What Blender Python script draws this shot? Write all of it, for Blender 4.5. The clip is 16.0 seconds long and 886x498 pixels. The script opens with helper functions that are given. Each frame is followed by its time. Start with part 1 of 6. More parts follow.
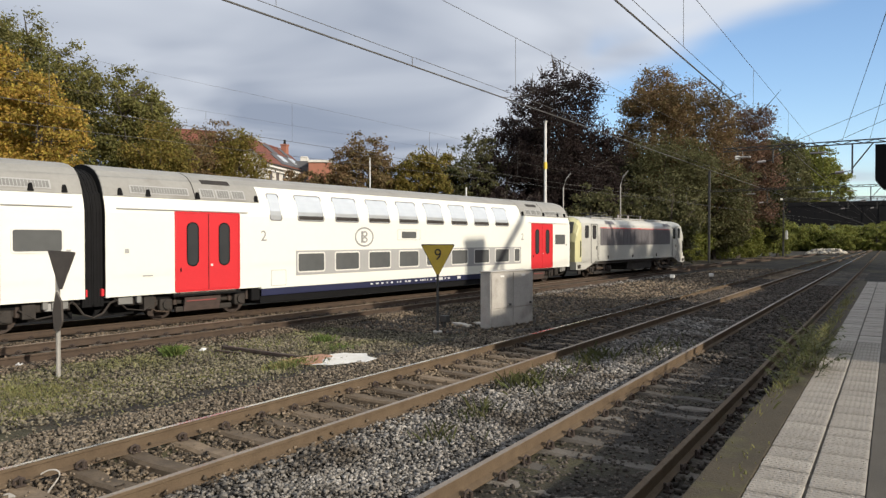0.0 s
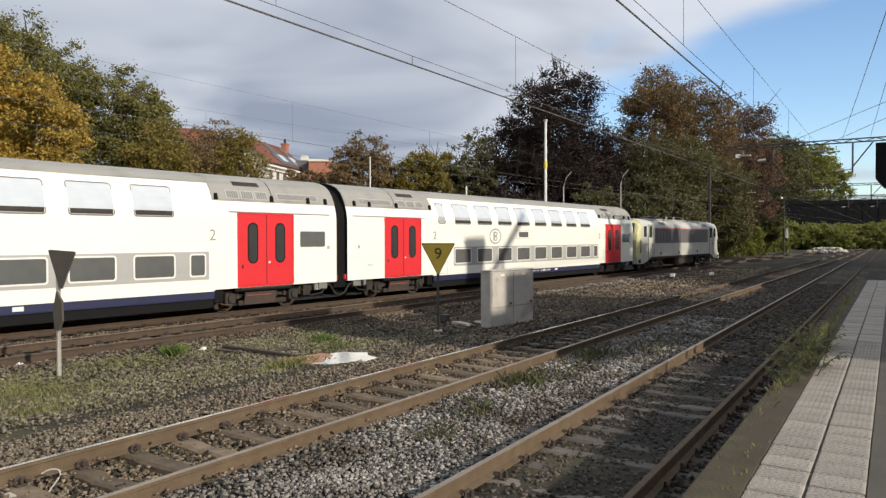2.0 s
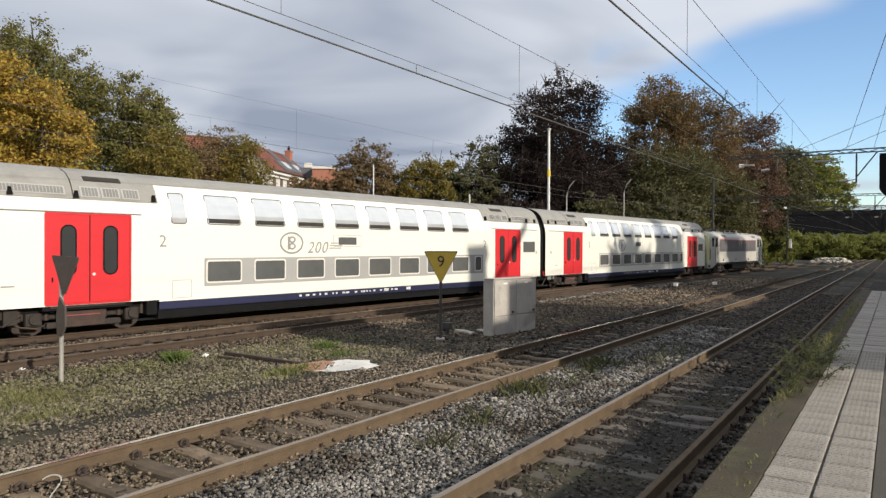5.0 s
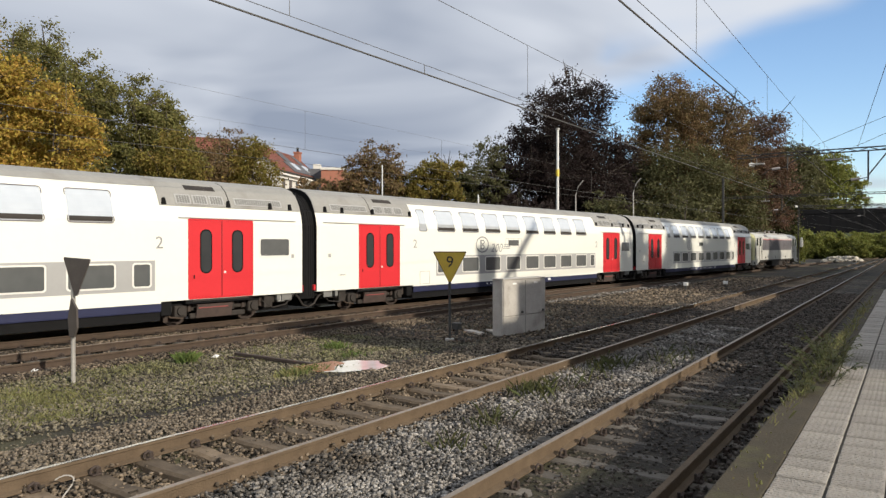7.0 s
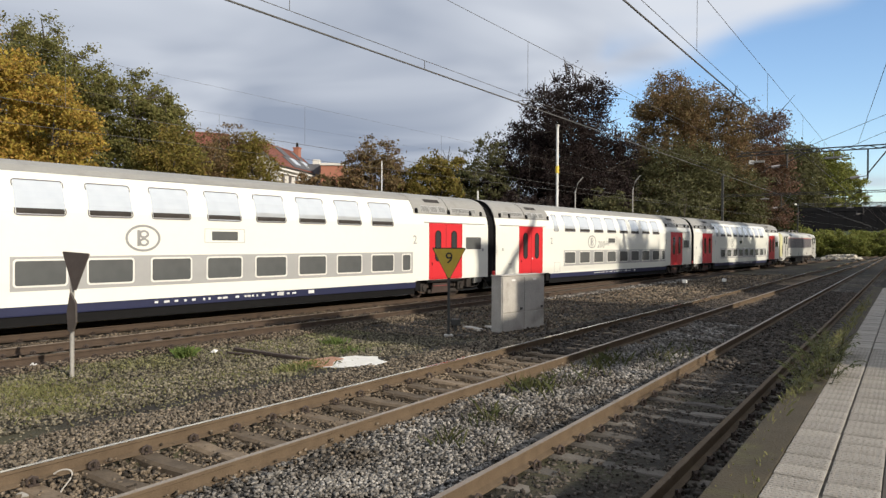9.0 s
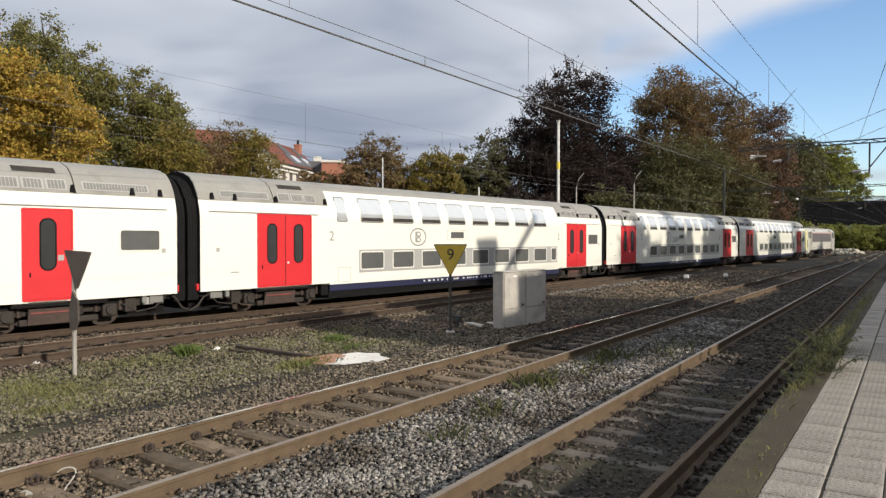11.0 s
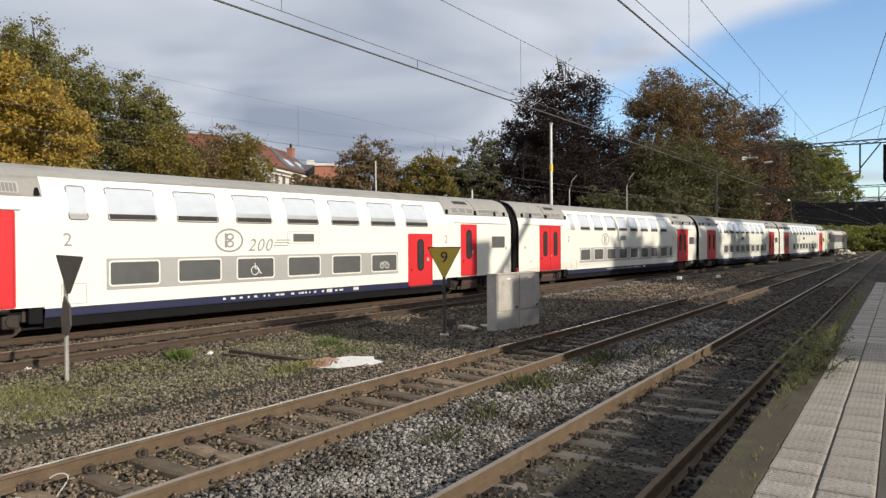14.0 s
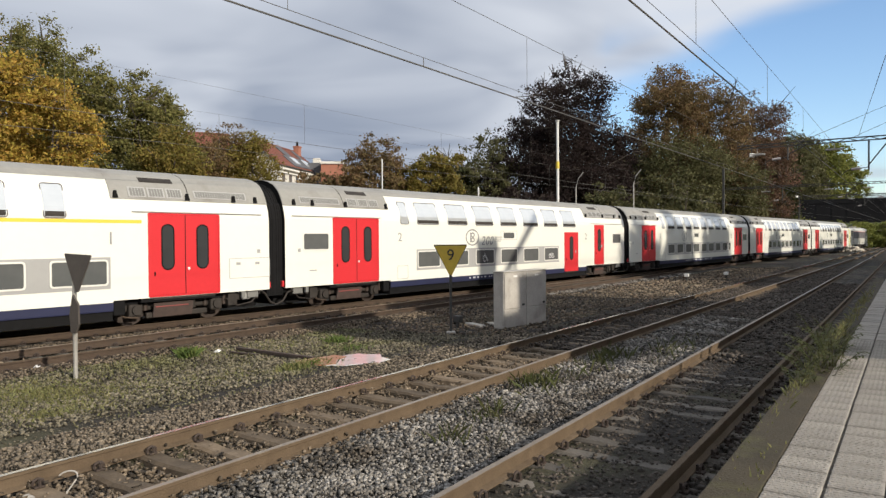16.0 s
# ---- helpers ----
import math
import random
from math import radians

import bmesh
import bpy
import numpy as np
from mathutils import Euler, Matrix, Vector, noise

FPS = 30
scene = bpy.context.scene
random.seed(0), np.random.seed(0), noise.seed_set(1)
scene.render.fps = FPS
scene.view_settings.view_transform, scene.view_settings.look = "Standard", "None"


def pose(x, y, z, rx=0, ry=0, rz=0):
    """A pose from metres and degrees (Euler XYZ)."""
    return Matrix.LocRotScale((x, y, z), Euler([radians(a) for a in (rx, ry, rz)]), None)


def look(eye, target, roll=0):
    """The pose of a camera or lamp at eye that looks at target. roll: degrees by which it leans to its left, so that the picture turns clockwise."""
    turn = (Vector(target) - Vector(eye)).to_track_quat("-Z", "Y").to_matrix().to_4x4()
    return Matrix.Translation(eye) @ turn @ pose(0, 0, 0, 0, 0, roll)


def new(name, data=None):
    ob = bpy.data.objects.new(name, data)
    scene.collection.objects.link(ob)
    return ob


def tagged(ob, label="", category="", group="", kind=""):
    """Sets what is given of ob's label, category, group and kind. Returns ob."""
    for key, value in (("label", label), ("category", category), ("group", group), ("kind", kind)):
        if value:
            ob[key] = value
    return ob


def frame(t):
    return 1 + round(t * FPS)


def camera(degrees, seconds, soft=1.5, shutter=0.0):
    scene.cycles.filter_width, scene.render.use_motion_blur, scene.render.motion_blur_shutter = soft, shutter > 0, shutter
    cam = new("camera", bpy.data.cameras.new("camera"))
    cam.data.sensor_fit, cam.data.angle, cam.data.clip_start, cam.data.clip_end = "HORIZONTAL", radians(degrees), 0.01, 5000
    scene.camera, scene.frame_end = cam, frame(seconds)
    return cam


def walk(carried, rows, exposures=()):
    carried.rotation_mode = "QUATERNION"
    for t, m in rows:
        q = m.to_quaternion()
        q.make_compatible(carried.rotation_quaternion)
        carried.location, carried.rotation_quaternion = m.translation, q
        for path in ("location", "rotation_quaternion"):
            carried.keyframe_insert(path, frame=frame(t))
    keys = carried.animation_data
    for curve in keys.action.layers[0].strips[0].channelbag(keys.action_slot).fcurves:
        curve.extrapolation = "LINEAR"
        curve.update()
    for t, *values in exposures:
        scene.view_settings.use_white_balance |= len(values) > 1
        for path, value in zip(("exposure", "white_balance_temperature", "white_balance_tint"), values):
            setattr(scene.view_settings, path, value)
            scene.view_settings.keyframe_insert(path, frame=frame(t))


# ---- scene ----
DUR = 16.0
EYE_Z = 2.22
# seconds, turn to the left of the platform's line, tilt, lean (degrees)
PATH = [
    (0, 32.909, -0.862, -0.000),
    (0.5, 32.957, -0.935, 0.006),
    (1, 32.941, -0.953, -0.023),
    (1.5, 32.929, -0.972, -0.035),
    (2, 32.932, -0.943, -0.073),
    (2.5, 32.891, -0.879, -0.016),
    (3, 32.885, -0.718, 0.035),
    (3.5, 32.846, -0.562, 0.107),
    (4, 32.933, -0.409, 0.257),
    (6.5, 33.667, -0.213, -0.002),
    (7, 33.904, -0.260, 0.024),
    (7.5, 33.938, -0.230, 0.161),
    (8, 33.931, -0.286, 0.326),
    (8.5, 33.868, -0.374, 0.319),
    (9, 33.838, -0.576, 0.317),
    (11.5, 33.935, -0.850, -0.085),
    (12, 33.818, -0.749, -0.193),
    (12.5, 33.644, -0.721, -0.118),
    (13, 33.488, -0.654, -0.203),
    (13.5, 33.411, -0.681, -0.318),
    (14, 33.417, -0.637, -0.291),
    (14.5, 33.541, -0.693, -0.323),
    (15, 33.646, -0.748, -0.441),
    (15.5, 33.780, -0.769, -0.509),
    (16, 33.952, -0.824, -0.446),
]
cam = camera(65.02, DUR, 1.4)
walk(cam, [(t, pose(0, 0, EYE_Z, 90 + tilt, 0, turn) @ pose(0, 0, 0, 0, 0, lean)) for t, turn, tilt, lean in PATH],
     [(0.0, 0.0), (DUR, 0.0)])

# ---- light ----
SUN_AZ, SUN_EL = -9.0, 24.0       # degrees from +x towards +y, and above the horizon
sun_dir = Vector((math.cos(radians(SUN_AZ)) * math.cos(radians(SUN_EL)), math.sin(radians(SUN_AZ)) * math.cos(radians(SUN_EL)),
                  math.sin(radians(SUN_EL))))
sun = new("sun", bpy.data.lights.new("sun", "SUN"))
sun.data.energy, sun.data.angle, sun.data.color = 4.85, radians(0.9), (1.0, 0.90, 0.76)
sun.matrix_world = look(sun_dir * 60, (0, 0, 0))


def make_world():
    world = bpy.data.worlds.new("sky")
    scene.world = world
    world.use_nodes = True
    nt = world.node_tree
    nt.nodes.clear()
    out = nt.nodes.new("ShaderNodeOutputWorld")
    bg = nt.nodes.new("ShaderNodeBackground")
    sky = nt.nodes.new("ShaderNodeTexSky")
    sky.sky_type, sky.sun_disc = "NISHITA", False
    sky.sun_elevation, sky.sun_rotation = radians(SUN_EL), radians(90 - SUN_AZ)
    sky.air_density, sky.dust_density, sky.ozone_density = 1.0, 0.4, 1.6
    tc = nt.nodes.new("ShaderNodeTexCoord")
    sep = nt.nodes.new("ShaderNodeSeparateXYZ")
    nt.links.new(tc.outputs["Generated"], sep.inputs[0])

    def node(kind, **inputs):
        n = nt.nodes.new(kind)
        for k, v in inputs.items():
            key = int(k[1:]) if k[0] == "i" and k[1:].isdigit() else k
            if isinstance(v, bpy.types.NodeSocket):
                nt.links.new(v, n.inputs[key])
            else:
                n.inputs[key].default_value = v
        return n

    def maths(op, a, b=0.0):
        n = node("ShaderNodeMath", i0=a, i1=b)
        n.operation = op
        return n.outputs[0]

    # the clouds lie on a flat layer: the way divided by its height
    h = maths("MAXIMUM", maths("ADD", sep.outputs["Z"], 0.12), 0.03)
    comb = node("ShaderNodeCombineXYZ", i0=maths("DIVIDE", sep.outputs["X"], h), i1=maths("DIVIDE", sep.outputs["Y"], h), i2=0.0)
    big = node("ShaderNodeTexNoise", Vector=comb.outputs[0], Scale=0.42, Detail=4.5, Roughness=0.52, Distortion=0.5)
    thin = node("ShaderNodeTexNoise", Vector=comb.outputs[0], Scale=0.85, Detail=3.4, Roughness=0.48, Distortion=0.5)
    # the bank covers the sky over the tracks' left-hand side and thins out along them
    az = maths("ARCTAN2", maths("MULTIPLY", sep.outputs["X"], -1.0), sep.outputs["Y"])
    bank = node("ShaderNodeMapRange", Value=maths("ABSOLUTE", maths("SUBTRACT", az, 0.14)))
    bank.inputs["From Min"].default_value, bank.inputs["From Max"].default_value = 0.22, 0.46
    bank.inputs["To Min"].default_value, bank.inputs["To Max"].default_value = -0.10, 0.32
    low = node("ShaderNodeMapRange", Value=sep.outputs["Z"])
    low.inputs["From Min"].default_value, low.inputs["From Max"].default_value = 0.05, 0.20
    low.inputs["To Min"].default_value, low.inputs["To Max"].default_value = 0.20, 0.0
    high = node("ShaderNodeMapRange", Value=maths("ADD", sep.outputs["Z"], maths("MULTIPLY", az, 0.29)))
    high.inputs["From Min"].default_value, high.inputs["From Max"].default_value = 0.272, 0.345
    high.inputs["To Min"].default_value, high.inputs["To Max"].default_value = 0.0, 0.34
    cover = maths("ADD", maths("ADD", maths("ADD", big.outputs[0], bank.outputs[0]), low.outputs[0]), high.outputs[0])
    mask = node("ShaderNodeMapRange", Value=cover)
    mask.interpolation_type = "SMOOTHERSTEP"
    mask.inputs["From Min"].default_value, mask.inputs["From Max"].default_value = 0.50, 0.72
    shade = node("ShaderNodeValToRGB", Fac=maths("ADD", maths("ADD", thin.outputs[0], maths("MULTIPLY", maths("SUBTRACT", 0.62, az), 0.26)), maths("MULTIPLY", maths("SUBTRACT", sep.outputs["Z"], 0.19), 0.9)))
    shade.color_ramp.elements[0].position, shade.color_ramp.elements[0].color = 0.36, (0.37, 0.43, 0.55, 1)
    shade.color_ramp.elements[1].position, shade.color_ramp.elements[1].color = 0.68, (0.84, 0.89, 0.98, 1)
    skys = node("ShaderNodeVectorMath", i0=sky.outputs[0], i1=(0.20, 0.215, 0.235))
    skys.operation = "MULTIPLY"
    mix = nt.nodes.new("ShaderNodeMix")
    mix.data_type = "RGBA"
    nt.links.new(mask.outputs[0], mix.inputs[0])
    nt.links.new(skys.outputs[0], mix.inputs[6])
    nt.links.new(shade.outputs[0], mix.inputs[7])
    nt.links.new(mix.outputs[2], bg.inputs[0])
    bg.inputs[1].default_value = 0.85
    nt.links.new(bg.outputs[0], out.inputs[0])


make_world()

# ---- materials ----


def mat(name, a, b=None, rough=0.8, metal=0.0, scale=3.0, fine=40.0, bump=0.0, bump_scale=0.0, spec=0.4, island=0.0, rand=0.0, third=None, third_scale=0.6, third_lim=(0.52, 0.62), leaf=False, coat=0.0):
    """Two colours mixed by a coarse and a fine noise; a third one in patches; light and dark by piece."""
    m = bpy.data.materials.new(name)
    m.use_nodes = True
    nt = m.node_tree
    bs = nt.nodes["Principled BSDF"]
    bs.inputs["Roughness"].default_value, bs.inputs["Metallic"].default_value = rough, metal
    bs.inputs["Specular IOR Level"].default_value = spec
    bs.inputs["Coat Weight"].default_value = coat
    if leaf:
        bs.inputs["Specular IOR Level"].default_value = 0.12
    b = b or tuple(c * 0.75 for c in a)
    geo = nt.nodes.new("ShaderNodeNewGeometry")
    tc = nt.nodes.new("ShaderNodeTexCoord")

    def noise_at(s, detail=4.0):
        n = nt.nodes.new("ShaderNodeTexNoise")
        n.inputs["Scale"].default_value, n.inputs["Detail"].default_value = s, detail
        nt.links.new(tc.outputs["Object"], n.inputs["Vector"])
        return n.outputs[0]

    def mixed(fac, c1, c2):
        mx = nt.nodes.new("ShaderNodeMix")
        mx.data_type = "RGBA"
        for i, v in ((0, fac), (6, c1), (7, c2)):
            if isinstance(v, bpy.types.NodeSocket):
                nt.links.new(v, mx.inputs[i])
            else:
                mx.inputs[i].default_value = v if i == 0 else (*v, 1)
        return mx.outputs[2]

    def ranged(v, f0, f1, t0=0.0, t1=1.0):
        r = nt.nodes.new("ShaderNodeMapRange")
        nt.links.new(v, r.inputs[0])
        for i, x in ((1, f0), (2, f1), (3, t0), (4, t1)):
            r.inputs[i].default_value = x
        return r.outputs[0]

    add = nt.nodes.new("ShaderNodeMath")
    add.operation = "ADD"
    nt.links.new(ranged(noise_at(scale), 0.3, 0.7, 0.0, 0.6), add.inputs[0])
    nt.links.new(ranged(noise_at(fine), 0.3, 0.7, 0.0, 0.4), add.inputs[1])
    col = mixed(add.outputs[0], a, b)
    if third:
        col = mixed(ranged(noise_at(third_scale, 6.0), *third_lim), col, third)
    if island or rand:
        src = geo.outputs["Random Per Island"]
        if rand:
            info = nt.nodes.new("ShaderNodeObjectInfo")
            src = info.outputs["Random"]
        amount = island or rand
        hsv = nt.nodes.new("ShaderNodeHueSaturation")
        nt.links.new(ranged(src, 0, 1, 1 - amount, 1 + amount), hsv.inputs["Value"])
        nt.links.new(col, hsv.inputs["Color"])
        if leaf:
            wob = nt.nodes.new("ShaderNodeMath")
            wob.operation = "FRACT"
            mul = nt.nodes.new("ShaderNodeMath")
            mul.operation = "MULTIPLY"
            nt.links.new(src, mul.inputs[0])
            mul.inputs[1].default_value = 17.3
            nt.links.new(mul.outputs[0], wob.inputs[0])
            nt.links.new(ranged(wob.outputs[0], 0, 1, 0.475, 0.52), hsv.inputs["Hue"])
        col = hsv.outputs[0]
    nt.links.new(col, bs.inputs["Base Color"])
    if bump:
        bp = nt.nodes.new("ShaderNodeBump")
        bp.inputs["Strength"].default_value = bump
        bp.inputs["Distance"].default_value = 0.03
        nt.links.new(noise_at(bump_scale or fine, 6.0), bp.inputs["Height"])
        nt.links.new(bp.outputs[0], bs.inputs["Normal"])
    if leaf:
        tr = nt.nodes.new("ShaderNodeBsdfTranslucent")
        nt.links.new(col, tr.inputs[0])
        ms = nt.nodes.new("ShaderNodeMixShader")
        ms.inputs[0].default_value = 0.38
        nt.links.new(bs.outputs[0], ms.inputs[1])
        nt.links.new(tr.outputs[0], ms.inputs[2])
        nt.links.new(ms.outputs[0], nt.nodes["Material Output"].inputs[0])
    return m


# near-black base puts the shade of the gaps between stones into the earth
M_EARTH = mat("gap_shaded_ballast_bed", (0.03, 0.024, 0.018), (0.012, 0.010, 0.008), 0.95, scale=1.2, fine=26, bump=1.0, bump_scale=22, third=(0.065, 0.06, 0.03), third_scale=0.35, third_lim=(0.50, 0.66))
M_STONE = mat("ballast_stone", (0.32, 0.303, 0.278), (0.052, 0.045, 0.037), 0.9, scale=0.8, fine=60, island=0.85, bump=0.3, third=(0.075, 0.062, 0.048), third_scale=1.3, third_lim=(0.46, 0.66))
M_STONE_RUST = mat("rusty_ballast_stone", (0.20, 0.158, 0.112), (0.054, 0.042, 0.03), 0.92, scale=0.8, fine=60, island=0.85, bump=0.3)
M_STONE_VERGE = mat("brown_grey_ballast_stone", (0.20, 0.166, 0.124), (0.066, 0.053, 0.038), 0.92, scale=0.9, fine=60, island=0.85, bump=0.3)
M_STONE_MOSS = mat("mossy_ballast_stone", (0.215, 0.19, 0.137), (0.066, 0.057, 0.038), 0.92, scale=0.7, fine=60, island=0.85, bump=0.3, third=(0.118, 0.113, 0.055), third_scale=0.5, third_lim=(0.5, 0.66))
M_STONE_DARK = mat("dark_ballast_stone", (0.095, 0.08, 0.066), (0.045, 0.037, 0.03), 0.9, scale=0.8, fine=60, island=0.6)
M_RUST = mat("rusty_rail_steel", (0.142, 0.104, 0.068), (0.084, 0.06, 0.039), 0.8, scale=4, fine=50, bump=0.25, spec=0.2)
M_RUST_DARK = mat("dark_rusty_rail_steel", (0.085, 0.058, 0.04), (0.048, 0.034, 0.024), 0.85, scale=4, fine=50, bump=0.25)
M_RAILTOP = mat("worn_rail_head", (0.34, 0.29, 0.24), (0.22, 0.17, 0.12), 0.42, metal=0.5, scale=2, fine=30)
M_POLISH = mat("polished_rail_head", (0.62, 0.60, 0.57), (0.45, 0.42, 0.38), 0.22, metal=1.0, scale=1, fine=14)
M_SLEEPER = mat("weathered_wood_sleeper", (0.195, 0.148, 0.10), (0.085, 0.063, 0.042), 0.92, scale=5, fine=36, rand=0.4, bump=0.25, bump_scale=30)
M_SLEEPER_OLD = mat("grey_worn_sleeper", (0.15, 0.133, 0.112), (0.07, 0.062, 0.052), 0.9, scale=3, fine=28, rand=0.4, bump=0.3, bump_scale=30)
M_CLIP = mat("rail_fastening_iron", (0.07, 0.05, 0.04), (0.04, 0.03, 0.025), 0.85)
M_WHITE = mat("cream_white_paint", (0.77, 0.77, 0.70), (0.74, 0.74, 0.665), 0.32, scale=0.4, fine=5, coat=0.3)
M_ROOF = mat("grey_roof_paint", (0.30, 0.295, 0.272), (0.235, 0.23, 0.21), 0.55, scale=0.8, fine=9, third=(0.20, 0.19, 0.17), third_scale=1.2, third_lim=(0.55, 0.75))
M_BAND = mat("grey_band_paint", (0.36, 0.36, 0.35), (0.33, 0.33, 0.32), 0.4, scale=1, fine=9)
M_RED = mat("red_door_paint", (0.60, 0.034, 0.042), (0.55, 0.03, 0.036), 0.35, scale=1, fine=9, coat=0.3)
M_BLUE = mat("dark_blue_skirt_paint", (0.022, 0.027, 0.075), (0.017, 0.02, 0.05), 0.6, scale=2, fine=20)
M_BLACK = mat("black_rubber", (0.011, 0.011, 0.012), (0.007, 0.007, 0.007), 0.85, spec=0.15, scale=3, fine=30)
# grime, with both colours lowered further for the shade under the train
M_UNDER = mat("grimy_shaded_underframe", (0.042, 0.034, 0.028), (0.017, 0.015, 0.013), 0.75, scale=3, fine=25)
M_WHEEL = mat("shaded_wheel_steel", (0.062, 0.045, 0.036), (0.034, 0.026, 0.022), 0.65, metal=0.2, scale=5, fine=40)
M_SLOT = mat("dark_door_glass", (0.045, 0.048, 0.05), (0.035, 0.038, 0.04), 0.08, spec=0.5, scale=0.6, fine=3)
M_GLASS = mat("grey_train_glass", (0.115, 0.12, 0.118), (0.085, 0.09, 0.09), 0.06, spec=0.6, scale=0.6, fine=3)
# pale base stands in for bright cloud mirrored in the sloping panes
M_GLASS_UP = mat("pale_sky_reflection_glass", (0.82, 0.845, 0.85), (0.64, 0.68, 0.70), 0.10, metal=0.54, spec=1.0, scale=0.5, fine=2)
M_FRAME = mat("pale_window_frame", (0.72, 0.71, 0.66), (0.68, 0.67, 0.62), 0.4)
M_YELLOW = mat("yellow_paint", (0.75, 0.55, 0.06), (0.68, 0.48, 0.05), 0.45)
M_LOCOY = mat("pale_yellow_cab_paint", (0.58, 0.56, 0.31), (0.52, 0.50, 0.28), 0.45)
M_LOCO = mat("light_grey_loco_paint", (0.50, 0.495, 0.45), (0.41, 0.405, 0.37), 0.4, scale=1, fine=8, third=(0.44, 0.42, 0.35), third_scale=1.3, third_lim=(0.55, 0.8))
M_LOCOD = mat("dark_grey_loco_panel", (0.135, 0.125, 0.13), (0.10, 0.095, 0.10), 0.5, scale=1, fine=10)
M_TEXT = mat("dark_grey_lettering", (0.31, 0.31, 0.30), rough=0.5)
M_INK = mat("black_lettering", (0.03, 0.03, 0.03), rough=0.6)
M_PALE = mat("white_lettering", (0.75, 0.75, 0.73), rough=0.6)
M_SIGN = mat("faded_yellow_sign_enamel", (0.66, 0.46, 0.05), (0.52, 0.36, 0.05), 0.5, scale=5, fine=30)
M_SIGNBACK = mat("dull_brown_sign_back", (0.085, 0.075, 0.065), (0.06, 0.05, 0.045), 0.6, scale=5, fine=30)
M_POST = mat("galvanised_post", (0.42, 0.41, 0.38), (0.30, 0.28, 0.25), 0.55, metal=0.3, scale=6, fine=40)
M_MAST = mat("dark_mast_steel", (0.065, 0.065, 0.062), (0.04, 0.04, 0.036), 0.65, scale=3, fine=30)
M_MASTW = mat("white_mast_paint", (0.72, 0.72, 0.70), (0.55, 0.55, 0.52), 0.5, scale=3, fine=30)
M_WIRE = mat("overhead_wire", (0.11, 0.108, 0.10), (0.075, 0.072, 0.068), 0.6)
M_INSUL = mat("glazed_insulator", (0.45, 0.42, 0.40), (0.35, 0.3, 0.28), 0.25)
M_CONC = mat("weathered_concrete", (0.46, 0.44, 0.40), (0.33, 0.31, 0.28), 0.85, scale=2.5, fine=24, bump=0.25, third=(0.24, 0.225, 0.20), third_scale=1.6, third_lim=(0.54, 0.75))
M_TILE = mat("pale_grey_platform_tile", (0.36, 0.335, 0.295), (0.275, 0.25, 0.215), 0.88, scale=2.5, fine=30, rand=0.10, bump=0.5, bump_scale=60, third=(0.22, 0.205, 0.175), third_scale=1.1, third_lim=(0.55, 0.72))
M_ASPH = mat("dark_platform_asphalt", (0.10, 0.09, 0.075), (0.06, 0.054, 0.045), 0.92, scale=2, fine=60, bump=0.4, bump_scale=80)
M_MOSSY = mat("mossy_platform_edge", (0.066, 0.053, 0.032), (0.037, 0.03, 0.019), 0.92, scale=2.5, fine=40, bump=0.5, third=(0.085, 0.085, 0.03), third_scale=1.4, third_lim=(0.57, 0.74))
M_PLATE = mat("shiny_white_sheet", (0.62, 0.63, 0.64), (0.50, 0.50, 0.49), 0.24, spec=0.9, scale=3, fine=15, coat=0.4)
M_RUSTPLATE = mat("orange_rusty_sheet", (0.36, 0.16, 0.075), (0.24, 0.11, 0.06), 0.45, scale=6, fine=40)
M_BARK = mat("tree_bark", (0.10, 0.085, 0.07), (0.06, 0.05, 0.04), 0.95, scale=3, fine=20, bump=0.6)
M_BRICK = mat("red_brick_wall", (0.36, 0.15, 0.10), (0.28, 0.12, 0.08), 0.9, scale=2, fine=20)
M_RTILE = mat("orange_red_roof_tile", (0.19, 0.066, 0.046), (0.13, 0.05, 0.036), 0.85, scale=1.5, fine=12, rand=0.15)
M_SLATE = mat("dark_roof_slate", (0.10, 0.10, 0.11), (0.07, 0.07, 0.075), 0.7, scale=1.5, fine=12, rand=0.15)
M_RENDER = mat("pale_house_render", (0.62, 0.60, 0.55), (0.52, 0.50, 0.45), 0.85, scale=1.5, fine=12)
M_LOUVRE = mat("grey_louvre_paint", (0.20, 0.20, 0.19), (0.16, 0.16, 0.15), 0.6)
M_OLDRED = mat("faded_red_paint", (0.22, 0.05, 0.045), (0.13, 0.045, 0.04), 0.8)
M_GRIMEPANEL = mat("rusty_brown_panel", (0.085, 0.058, 0.049), (0.045, 0.034, 0.029), 0.75, scale=4, fine=30)
M_BRIDGE = mat("dark_bridge_steel", (0.02, 0.02, 0.021), (0.011, 0.011, 0.012), 0.9, scale=0.5, fine=8, spec=0.12)
M_ROCK = mat("pale_rubble", (0.50, 0.47, 0.40), (0.36, 0.33, 0.28), 0.9, island=0.3, scale=1, fine=10)
